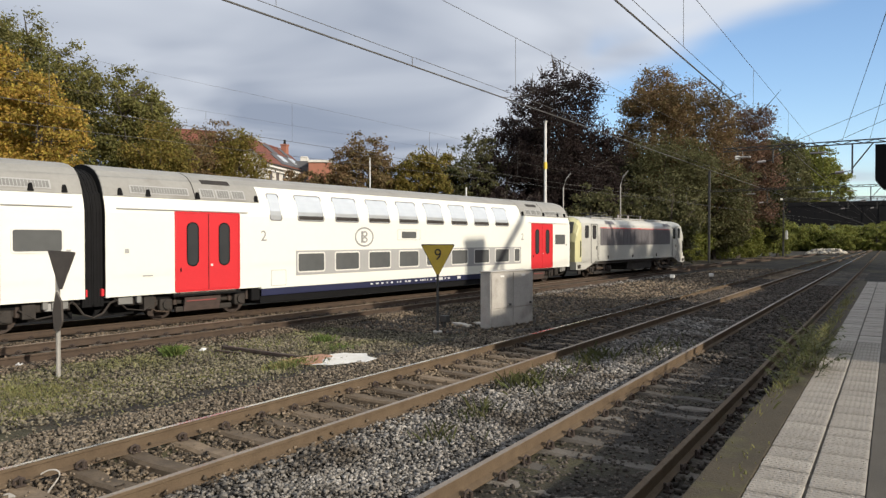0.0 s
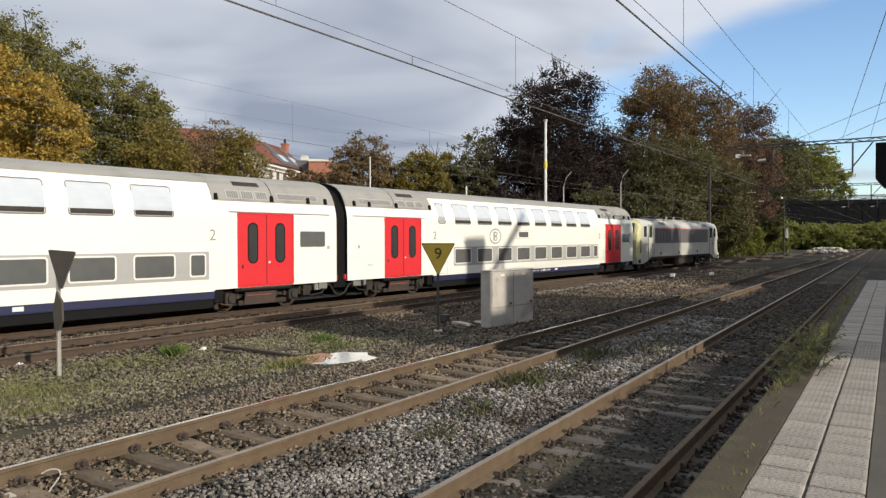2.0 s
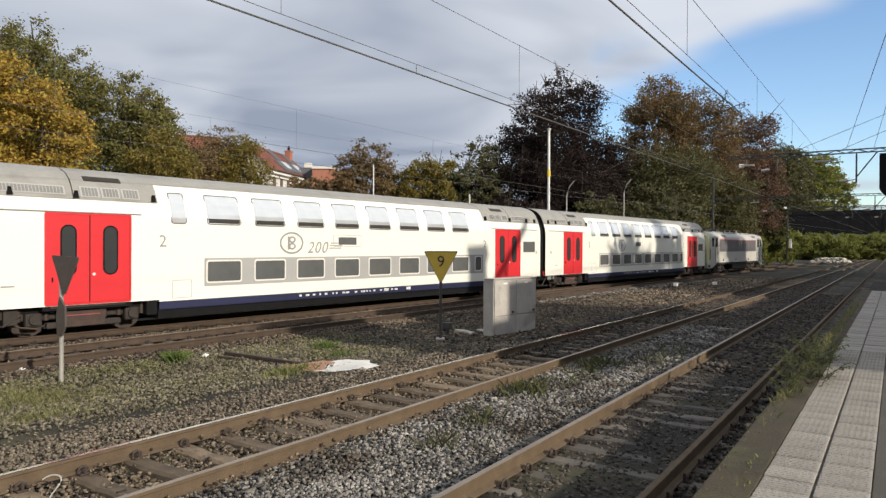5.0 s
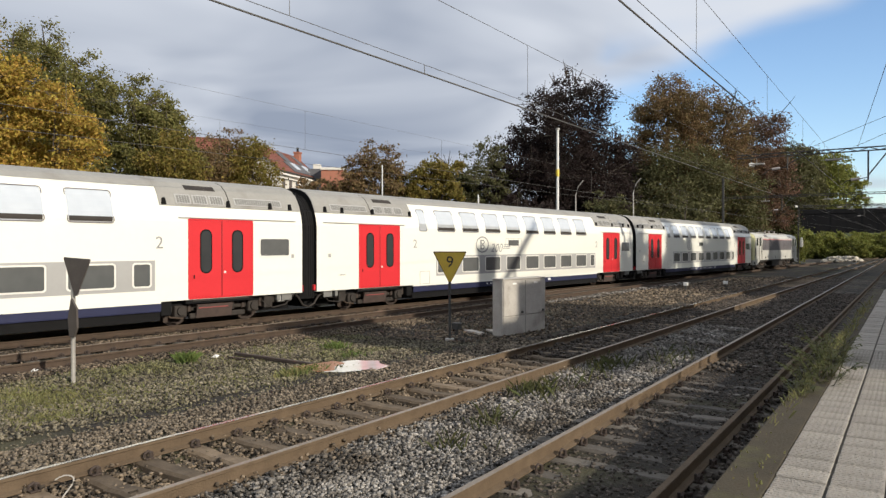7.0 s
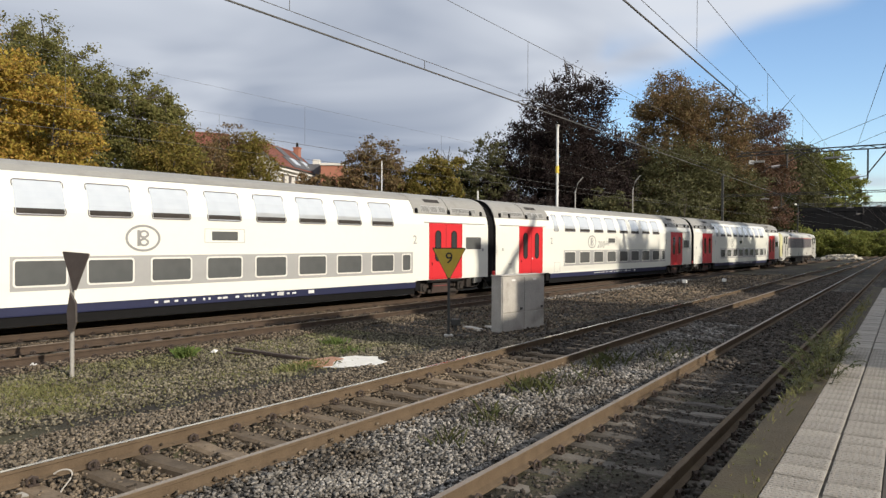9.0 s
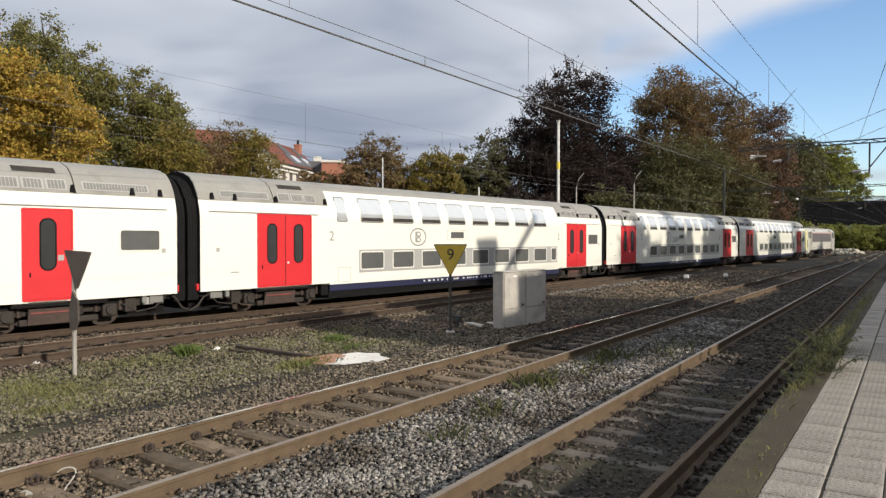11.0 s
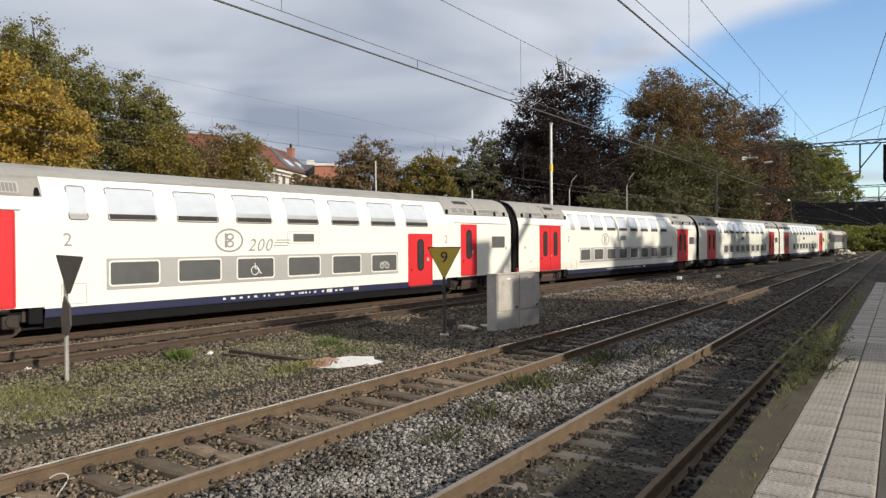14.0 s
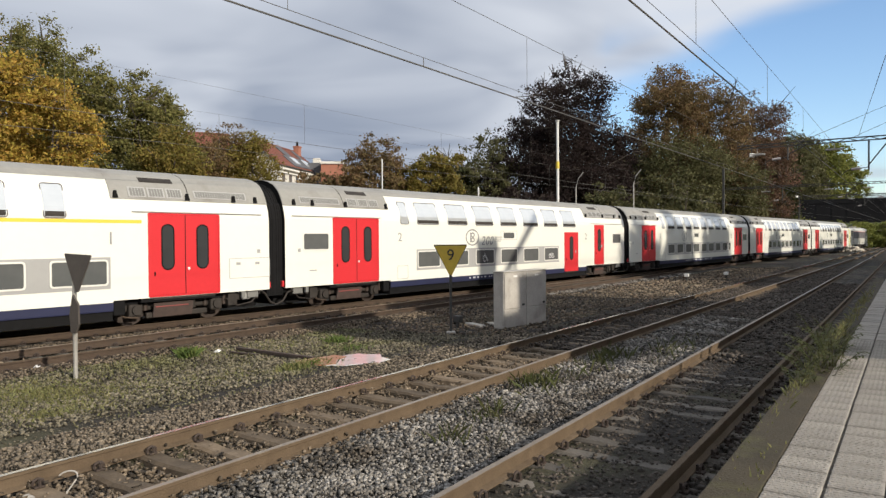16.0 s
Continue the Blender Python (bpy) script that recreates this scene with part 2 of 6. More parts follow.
LEAF = {
    "yellow": mat("yellow_autumn_leaf", (0.48, 0.33, 0.065), (0.28, 0.215, 0.052), 0.6, scale=0.35, fine=2, island=0.4, leaf=True),
    "green": mat("green_leaf", (0.215, 0.20, 0.066), (0.125, 0.125, 0.043), 0.6, scale=0.35, fine=2, island=0.32, leaf=True),
    "olive": mat("olive_yellow_leaf", (0.26, 0.20, 0.05), (0.14, 0.125, 0.035), 0.6, scale=0.35, fine=2, island=0.32, leaf=True),
    "brown": mat("brown_autumn_leaf", (0.235, 0.15, 0.075), (0.135, 0.112, 0.054), 0.65, scale=0.3, fine=2, island=0.36, leaf=True),
    "copper": mat("dark_copper_leaf", (0.046, 0.032, 0.029), (0.029, 0.023, 0.021), 0.6, scale=0.3, fine=2, island=0.36, leaf=True),
    "russet": mat("red_brown_leaf", (0.19, 0.112, 0.075), (0.12, 0.088, 0.056), 0.65, scale=0.3, fine=2, island=0.36, leaf=True),
    "dark": mat("dark_green_leaf", (0.068, 0.072, 0.03), (0.04, 0.045, 0.02), 0.65, scale=0.3, fine=2, island=0.36, leaf=True),
    "ivy": mat("ivy_leaf", (0.15, 0.145, 0.066), (0.09, 0.092, 0.042), 0.6, scale=0.3, fine=2, island=0.34, leaf=True),
    "bright": mat("bright_green_leaf", (0.235, 0.25, 0.066), (0.145, 0.16, 0.042), 0.6, scale=0.35, fine=2, island=0.32, leaf=True),
    "weed": mat("weed_leaf", (0.10, 0.108, 0.045), (0.058, 0.066, 0.027), 0.6, scale=2, fine=9, island=0.4, leaf=True),
    "fresh": mat("fresh_grass_blade", (0.16, 0.215, 0.065), (0.095, 0.135, 0.04), 0.7, scale=1.5, fine=9, island=0.4, leaf=True),
    "grass": mat("grass_blade", (0.25, 0.25, 0.105), (0.17, 0.17, 0.07), 0.7, scale=1.5, fine=9, island=0.4, leaf=True),
}

# ---- mesh helpers ----


class Mesh:
    """Collects vertices and faces for one mesh."""

    def __init__(self):
        self.v, self.f = [], []

    def add(self, verts, faces):
        n = len(self.v)
        self.v += [tuple(p) for p in verts]
        self.f += [tuple(i + n for i in f) for f in faces]
        return self

    def box(self, x0, x1, y0, y1, z0, z1, ch=0.0):
        """A box; ch cuts its upright and level edges by that much."""
        if ch <= 0:
            v = [(x, y, z) for z in (z0, z1) for y in (y0, y1) for x in (x0, x1)]
            return self.add(v, [(0, 2, 3, 1), (4, 5, 7, 6), (0, 1, 5, 4), (1, 3, 7, 5), (3, 2, 6, 7), (2, 0, 4, 6)])
        bm = bmesh.new()
        bmesh.ops.create_cube(bm, size=1)
        for p in bm.verts:
            p.co = Vector(((x0 + x1) / 2 + p.co.x * (x1 - x0), (y0 + y1) / 2 + p.co.y * (y1 - y0), (z0 + z1) / 2 + p.co.z * (z1 - z0)))
        bmesh.ops.bevel(bm, geom=bm.edges[:], offset=ch, segments=2, profile=0.5, affect="EDGES")
        bm.verts.index_update()
        self.add([p.co for p in bm.verts], [[p.index for p in f.verts] for f in bm.faces])
        bm.free()
        return self

    def prism(self, poly, a, b, axis="x"):
        """A closed outline (two coordinates) pulled from a to b along an axis."""
        n = len(poly)

        def put(k, p):
            return {"x": (k, p[0], p[1]), "y": (p[0], k, p[1]), "z": (p[0], p[1], k)}[axis]
        v = [put(a, p) for p in poly] + [put(b, p) for p in poly]
        f = [(i, (i + 1) % n, n + (i + 1) % n, n + i) for i in range(n)]
        return self.add(v, f + [tuple(range(n - 1, -1, -1)), tuple(range(n, 2 * n))])

    def tube(self, pts, r, n=8, r2=None):
        """A round bar through points, tapering from r to r2."""
        pts = [Vector(p) for p in pts]
        r2 = r if r2 is None else r2
        v, f = [], []
        for i, p in enumerate(pts):
            d = (pts[min(i + 1, len(pts) - 1)] - pts[max(i - 1, 0)]).normalized()
            s = d.cross(Vector((0, 0, 1)) if abs(d.z) < 0.9 else Vector((1, 0, 0))).normalized()
            u = s.cross(d)
            k = r + (r2 - r) * i / max(1, len(pts) - 1)
            v += [p + (s * math.cos(2 * math.pi * j / n) + u * math.sin(2 * math.pi * j / n)) * k for j in range(n)]
        for i in range(len(pts) - 1):
            f += [(i * n + j, i * n + (j + 1) % n, (i + 1) * n + (j + 1) % n, (i + 1) * n + j) for j in range(n)]
        f += [tuple(range(n - 1, -1, -1)), tuple(range((len(pts) - 1) * n, len(pts) * n))]
        return self.add(v, f)

    def mesh(self, name, material, smooth=False):
        me = bpy.data.meshes.new(name)
        me.from_pydata(self.v, [], self.f)
        me.materials.append(material)
        me.validate()
        bm = bmesh.new()
        bm.from_mesh(me)
        bmesh.ops.recalc_face_normals(bm, faces=bm.faces[:])
        bm.to_mesh(me)
        bm.free()
        if smooth:
            me.polygons.foreach_set("use_smooth", [True] * len(me.polygons))
        return me


def raw_mesh(name, verts, faces, material):
    """A mesh from arrays of vertices and of equal-sided faces, for things of many small pieces."""
    me = bpy.data.meshes.new(name)
    n, k = faces.shape
    me.vertices.add(len(verts))
    me.vertices.foreach_set("co", np.ascontiguousarray(verts, dtype=np.float32).ravel())
    me.loops.add(n * k)
    me.loops.foreach_set("vertex_index", np.ascontiguousarray(faces, dtype=np.int32).ravel())
    me.polygons.add(n)
    me.polygons.foreach_set("loop_start", np.arange(0, n * k, k, dtype=np.int32))
    me.update(calc_edges=True)
    me.materials.append(material)
    return me


def part(name, m, material, parent=None, label="", at=None, smooth=False):
    me = m if isinstance(m, bpy.types.Mesh) else m.mesh(name, material, smooth)
    ob = new(name, me)
    if parent:
        ob.parent = parent
    if at is not None:
        ob.matrix_basis = at
    return tagged(ob, label)


def empty(name, at, label, category, group="", kind=""):
    ob = new(name)
    ob.matrix_basis = at
    ob.empty_display_size = 0.3
    return tagged(ob, label, category, group, kind)


def text_mesh(words, size, material, depth=0.004, shear=0.0):
    """Upright letters in the x-z plane, centred, facing -y."""
    cu = bpy.data.curves.new("letters", "FONT")
    cu.body, cu.size, cu.extrude, cu.align_x, cu.align_y, cu.shear = words, size, depth, "CENTER", "CENTER", shear
    ob = bpy.data.objects.new("letters", cu)
    me = bpy.data.meshes.new_from_object(ob)
    bpy.data.objects.remove(ob)
    me.transform(Matrix.Rotation(radians(90), 4, "X"))
    bm = bmesh.new()
    bm.from_mesh(me)
    bmesh.ops.remove_doubles(bm, verts=bm.verts[:], dist=1e-5)
    bm.to_mesh(me)
    bm.free()
    me.materials.clear()
    me.materials.append(material)
    return me


def rounded(w, h, r, n=4):
    """Outline of a rectangle with round corners, centred."""
    out = []
    for cx, cz, a0 in ((w / 2 - r, h / 2 - r, 0), (-w / 2 + r, h / 2 - r, 90), (-w / 2 + r, -h / 2 + r, 180), (w / 2 - r, -h / 2 + r, 270)):
        for i in range(n + 1):
            a = radians(a0 + 90 * i / n)
            out.append((cx + r * math.cos(a), cz + r * math.sin(a)))
    return out


def ring(outer, inner, y0, y1):
    """A flat frame in the x-z plane between two outlines of as many points."""
    n = len(outer)
    v = [(p[0], y, p[1]) for y in (y0, y1) for o in (outer, inner) for p in o]
    f = []
    for i in range(n):
        j = (i + 1) % n
        f += [(i, j, n + j, n + i), (2 * n + i, 3 * n + i, 3 * n + j, 2 * n + j), (i, 2 * n + i, 2 * n + j, j), (n + i, n + j, 3 * n + j, 3 * n + i)]
    return Mesh().add(v, f)

# ---- the train's line ----
TRAIN_TURN = 4.946                # degrees by which the train's line bears to the right of the platform's
TDIR = Vector((math.sin(radians(TRAIN_TURN)), math.cos(radians(TRAIN_TURN)), 0))
TSIDE = Vector((math.cos(radians(TRAIN_TURN)), -math.sin(radians(TRAIN_TURN)), 0))
TRAIN_OFF, TRAIN_Z = 19.75, -0.13
PITCH = 26.8                      # from coupling to coupling


def run(t):
    """Metres along the line of the coupling behind the first coach."""
    return 8.713 + 4.31419 * t + 0.0259177 * t ** 2 + 0.010574965 * t ** 3 - 0.000811013 * t ** 4 + 0.0000190987 * t ** 5


def on_line(s, z=TRAIN_Z):
    p = TDIR * s - TSIDE * TRAIN_OFF
    return pose(p.x, p.y, z, 0, 0, 90 - TRAIN_TURN)


def spot(az, w, z=-0.3):
    """A place by its bearing to the left of the platform's line and its depth along the view's middle."""
    r = w / math.cos(radians(az - 32.9))
    return Vector((-r * math.sin(radians(az)), r * math.cos(radians(az)), z))


# ---- ground ----
def ground_z(x, y):
    side = min(1.0, max(0.0, (-x - 8.0) / 4.0))
    z = -0.215 - 0.13 * side
    if x < -23:
        z += min(2.2, (-x - 23) * 0.10)
    if -40 < x < -1.3 and -10 < y < 60:
        for c, k in ((-2.64, -0.01), (-6.47 + 0.0128 * y, 0.075)):
            z -= k * max(0.0, 1.0 - max(0.0, abs(x - c) - 0.5) / 0.16)
        z += 0.035 * noise.noise((x * 0.7, y * 0.7, 0)) + 0.018 * noise.noise((x * 3.1, y * 3.1, 4))
    return z


def make_ground():
    xs = np.concatenate([[-3000, -1200, -500, -250, -120, -70, -45], np.arange(-34, -20, 1.0), np.arange(-20, -0.9, 0.16), [-0.9, 0, 6, 20, 60, 200, 800, 3000]])
    ys = np.concatenate([[-3000, -800, -200, -60, -20, -6], np.arange(0, 24, 0.16), np.arange(24, 60, 1.0), [60, 70, 85, 100, 130, 170, 240, 400, 900, 3000]])
    v = [(x, y, ground_z(x, y)) for y in ys for x in xs]
    n = len(xs)
    f = np.array([(j * n + i, j * n + i + 1, (j + 1) * n + i + 1, (j + 1) * n + i) for j in range(len(ys) - 1) for i in range(n - 1)])
    me = raw_mesh("ground", np.array(v), f, M_EARTH)
    me.polygons.foreach_set("use_smooth", [True] * len(me.polygons))
    tagged(new("ground", me), "brown ballast and earth ground with moss, darkened for shade between stones", "ground", kind="structure")


make_ground()


def stones(name, zones, material, label, seed):
    """Loose stones: zones of x0, x1, y0, y1, pieces to the square metre, size; x may lean with y."""
    rng = np.random.default_rng(seed)
    cube = np.array([(x, y, z) for z in (-1, 1) for y in (-1, 1) for x in (-1, 1)], float)
    quads = np.array([(0, 2, 3, 1), (4, 5, 7, 6), (0, 1, 5, 4), (1, 3, 7, 5), (3, 2, 6, 7), (2, 0, 4, 6)])
    vs, fs, count = [], [], 0
    for x0, x1, y0, y1, dens, size, lean, dz in zones:
        n = int((x1 - x0) * (y1 - y0) * dens)
        c = np.stack([rng.uniform(x0, x1, n), rng.uniform(y0, y1, n)], 1)
        c[:, 0] += lean * c[:, 1]
        z = np.array([ground_z(x, y) for x, y in c]) + dz + rng.uniform(-0.03, 0.036, n)
        s = size * rng.uniform(0.45, 1.45, n)
        v = cube[None] * rng.uniform(0.6, 1.05, (n, 8, 3)) * s[:, None, None] * 0.5 * rng.uniform((1.0, 0.65, 0.5), (1.55, 1.0, 0.9), (n, 3))[:, None, :]
        v[:, 4:, :2] *= rng.uniform(0.1, 0.8, (n, 1, 2))      # wedge-like splinters
        a, b = rng.uniform(0, 6.28, n), rng.uniform(0, 6.28, n)
        ca, sa, cb, sb = np.cos(a)[:, None], np.sin(a)[:, None], np.cos(b)[:, None], np.sin(b)[:, None]
        x, y, zz = v[..., 0], v[..., 1], v[..., 2]
        y, zz = y * ca - zz * sa, y * sa + zz * ca
        x, y = x * cb - y * sb, x * sb + y * cb
        v = np.stack([x + c[:, :1], y + c[:, 1:], zz + z[:, None]], 2).reshape(-1, 3)
        vs.append(v)
        fs.append((np.arange(n)[:, None, None] * 8 + quads[None] + count).reshape(-1, 4))
        count += n * 8
    ob = new(name, raw_mesh(name, np.concatenate(vs), np.concatenate(fs), material))
    tagged(ob, label, "ballast", kind="stuff")
    return ob


L2 = 0.0128
BALLAST = stones("ballast", [(-5.6, -3.55, 3, 9, 1700, 0.037, 0, 0.003), (-5.6, -3.55, 9, 14, 1150, 0.043, 0, 0.002), (-5.6, -3.55, 14, 22, 560, 0.06, 0, 0), (-5.66, -5.05, 2.2, 16, 800, 0.043, L2, 0.035),
                   (-15.9, -14.9, 24, 50, 90, 0.10, 0.05, 0)], M_STONE,
       "pale grey crushed stone ballast between the tracks", 3)
stones("rusty_ballast", [(-18.3, -16.5, 6, 24, 420, 0.055, 0.045, 0.01), (-7.15, -5.82, 2, 14, 1000, 0.047, L2, 0.012), 
                         (-15.9, -14.6, 5, 30, 320, 0.055, 0.03, 0.03), (-14.75, -14.05, 4.5, 24, 420, 0.05, 0.03, 0.045), (-13.9, -8.5, 15, 30, 110, 0.06, 0.01, 0), (-13.9, -7.8, 30, 60, 40, 0.11, 0.03, 0)], M_STONE_RUST,
       "rust-stained brown stone ballast inside the tracks", 4)

VERGE = stones("verge_ballast", [(-9.0, -7.45, 2.5, 10, 1250, 0.037, L2, 0.002), (-9.0, -7.45, 10, 16, 650, 0.05, L2, 0)], M_STONE_VERGE, "brown-grey crushed stone ballast beside the track", 7)
stones("mossy_ballast", [(-14.0, -9.48, 4.0, 15, 620, 0.043, 0.01, 0.002), (-9.5, -9.0, 2.5, 16, 330, 0.03, 0.01, -0.012)], M_STONE_MOSS,
       "mossy brown stone ballast on the verge", 6)
stones("spilled_ballast", [(-7.55, -5.35, 2, 14, 95, 0.036, L2, 0.075)], M_STONE_RUST, "loose brown stones spilled onto the wooden sleepers", 9)
# oily between the platform rails; the other zones are just darker stone
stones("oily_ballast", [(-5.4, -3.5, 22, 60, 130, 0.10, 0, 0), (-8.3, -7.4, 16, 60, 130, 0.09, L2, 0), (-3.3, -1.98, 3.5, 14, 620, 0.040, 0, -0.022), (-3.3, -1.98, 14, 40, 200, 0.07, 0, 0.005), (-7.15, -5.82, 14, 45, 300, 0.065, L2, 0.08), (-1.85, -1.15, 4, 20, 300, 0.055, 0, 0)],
       M_STONE_DARK, "dark ballast, oily inside the platform track", 5)


def loose_stones(parent, x0, x1, y0, y1, count, seed, material, lift=0.03):
    """The topmost stones nearest to the platform, each one a piece of its own."""
    rng = np.random.default_rng(seed)
    quads = np.array([(0, 2, 3, 1), (4, 5, 7, 6), (0, 1, 5, 4), (1, 3, 7, 5), (3, 2, 6, 7), (2, 0, 4, 6)])
    kinds = []
    for i in range(14):
        v = np.array([(x, y, z) for z in (-1, 1) for y in (-1, 1) for x in (-1, 1)], float) * rng.uniform(0.6, 1.05, (8, 3)) * 0.021
        v *= rng.uniform((1.0, 0.65, 0.5), (1.5, 1.0, 0.9), 3)
        v[4:, :2] *= rng.uniform(0.2, 0.8, 2)
        kinds.append(raw_mesh("stone", v, quads, material))
    for i in range(count):
        x, y = rng.uniform(x0, x1), rng.uniform(y0, y1)
        part("stone", kinds[i % 14], material, parent, at=pose(x, y, ground_z(x, y) + lift, rng.uniform(0, 360), rng.uniform(0, 360), rng.uniform(0, 360)))


loose_stones(BALLAST, -5.3, -3.7, 4.2, 5.6, 290, 8, M_STONE)
loose_stones(VERGE, -8.8, -7.6, 3.4, 6.0, 290, 18, M_STONE_VERGE)


# ---- tracks ----
RAIL = [(-0.07, -0.17), (0.07, -0.17), (0.07, -0.158), (0.012, -0.135), (0.012, -0.045), (0.034, -0.034), (0.034, -0.004),
        (-0.034, -0.004), (-0.034, -0.034), (-0.012, -0.045), (-0.012, -0.135), (-0.07, -0.158)]


def sleeper_mesh(material, seed):
    """A timber with worn, uneven edges and a hollowed top between the rails."""
    rng = random.Random(seed)
    m = Mesh()
    n = 13
    v = []
    for i in range(n):
        x = -1.25 + 2.5 * i / (n - 1) + (rng.uniform(-0.03, 0.03) if 0 < i < n - 1 else 0)
        a, b = 0.118 + rng.uniform(-0.022, 0.014), 0.118 + rng.uniform(-0.022, 0.014)
        top = -0.172 - (0.0 if abs(abs(x) - 0.75) < 0.22 else rng.uniform(0.004, 0.03))
        v += [(x, -a - 0.015, -0.32), (x, -a - 0.01, top - 0.03), (x, -a + 0.022, top), (x, b - 0.022, top - rng.uniform(0, 0.008)), (x, b + 0.01, top - 0.03), (x, b + 0.015, -0.32)]
    f = [(6 * i + j, 6 * i + j + 1, 6 * i + j + 7, 6 * i + j + 6) for i in range(n - 1) for j in range(5)]
    f += [tuple(range(6)), tuple(range(6 * n - 1, 6 * n - 7, -1))]
    return m.add(v, f).mesh("sleeper", material)


def clip_mesh():
    m = Mesh().box(-0.04, 0.04, -0.05, 0.05, -0.172, -0.152, 0.005)
    m.tube([(0.0, -0.05, -0.15), (0.0, -0.042, -0.105), (0.005, 0.0, -0.085), (0.01, 0.042, -0.105), (0.01, 0.05, -0.15)], 0.016, 6)
    m.tube([(-0.035, 0, -0.15), (-0.035, 0, -0.09)], 0.016, 6)
    return m.mesh("clip", M_CLIP)


CLIP = clip_mesh()


def track(at, y0, y1, s0, s1, step, rail_mat, wood, label, clips=0.0, shift=0.0, drop=0.0):
    t = empty("railway_track", at, label, "railway track", "tracks", "structure")
    for x in (-0.7525, 0.7525):
        part("rail", Mesh().prism([(x + p[0], p[1]) for p in RAIL], y0, y1, "y"), rail_mat, t)
        # right heads are rust-dark after the platform rail's shade; one left head glints
        part("rail_head", Mesh().box(x - 0.031, x + 0.031, y0, y1, -0.004, 0.0015), M_POLISH if x < 0 and rail_mat is M_RUST and drop == 0 else M_RUST if x > 0 and drop else M_RAILTOP, t, "worn running surface, shine and shade darkness set per rail")
    kinds = [sleeper_mesh(wood, k) for k in range(5)]
    y = s0 + shift
    rng = random.Random(int(s0 * 10 + y1))
    while y < s1:
        sl = part("sleeper", kinds[rng.randrange(5)], wood, t, at=pose(rng.uniform(-0.03, 0.03), y, drop + rng.uniform(-0.012, 0.006), 0, 0, rng.uniform(-0.8, 0.8)))
        if y < clips:
            for x in (-0.87, -0.635, 0.635, 0.87)[:None if drop else 3]:
                part("rail_clip", CLIP, M_CLIP, sl, at=pose(x, 0, 0, 0, 0, 0 if x > 0 else 180))
        y += step + rng.uniform(-0.02, 0.02)
    return t


track(pose(-2.64, 0, 0), -12, 170, 3.6, 60, 0.6, M_RUST, M_SLEEPER_OLD, "rusty railway track with grey worn sleepers beside the platform", 13, 0.1, -0.012)
track(pose(-6.47, 0, 0, 0, 0, -0.73), -12, 170, 2.2, 60, 0.6, M_RUST, M_SLEEPER, "rusty brown railway track on weathered wooden sleepers", 14, 0.0)
track(pose(-15.55, 0, -0.12, 0, 0, -1.7), -12, 100, 4.0, 50, 0.6, M_RUST_DARK, M_SLEEPER_OLD, "dark rusty railway track between verge and train", 32, 0, -0.012)
track(pose(-TSIDE.x * TRAIN_OFF, -TSIDE.y * TRAIN_OFF, TRAIN_Z, 0, 0, -TRAIN_TURN), -40, 230, 5.0, 60, 0.6, M_RUST_DARK, M_SLEEPER_OLD,
      "dark railway track that carries the train", 34, 0, -0.012)


# ---- platform ----
def make_platform():
    top, END = 0.55, 31.9
    p = empty("platform", pose(0, 0, 0), "low station platform with pale ribbed tiles and mossy edge", "platform", kind="structure")
    part("edge_wall", Mesh().box(-1.06, -0.80, -20, END, -0.4, top - 0.09), M_CONC, p, "dark concrete platform wall")
    part("edge_strip", Mesh().box(-1.14, -0.815, -20, END, top - 0.09, top, 0.012), M_MOSSY, p, "mossy worn platform edge")
    part("surface", Mesh().box(-0.13, 6.4, -20, END, -0.4, top - 0.002), M_ASPH, p, "dark asphalt platform surface")
    part("tile_bed", Mesh().box(-0.815, -0.13, -20, END, -0.4, top - 0.02), M_ASPH, p)
    part("ramp", Mesh().prism([(END + 0.003, -0.4), (END + 0.003, top - 0.05), (END + 4.0, -0.2), (END + 4.0, -0.4)], -0.9, 6.4, "x"), M_ASPH, p, "dark ramp at the platform's end")
    # ribbed tiles: three rows of low ribs run across each
    m = Mesh().box(-0.162, 0.162, -0.138, 0.138, -0.03, 0.0, 0.006)
    for i in range(7):
        for k in range(6):
            x, y = -0.14 + 0.045 * i + 0.011 * (k % 2) - 0.005, -0.117 + 0.047 * k
            m.box(x - 0.014, x + 0.014, y - 0.009, y + 0.009, -0.002, 0.0045)
    near = m.mesh("tile", M_TILE)
    far = Mesh().box(-0.162, 0.162, -0.139, 0.139, -0.03, 0.0).mesh("tile", M_TILE)
    rng = random.Random(5)
    for i in range(94):
        y = 3.6 + 0.300 * i
        for x in (-0.647, -0.302):
            part("tile", near if y < 13 else far, M_TILE, p, at=pose(x, y, top + rng.uniform(-0.005, 0.003), rng.uniform(-0.5, 0.5), rng.uniform(-0.5, 0.5), rng.uniform(-0.4, 0.4)))


make_platform()


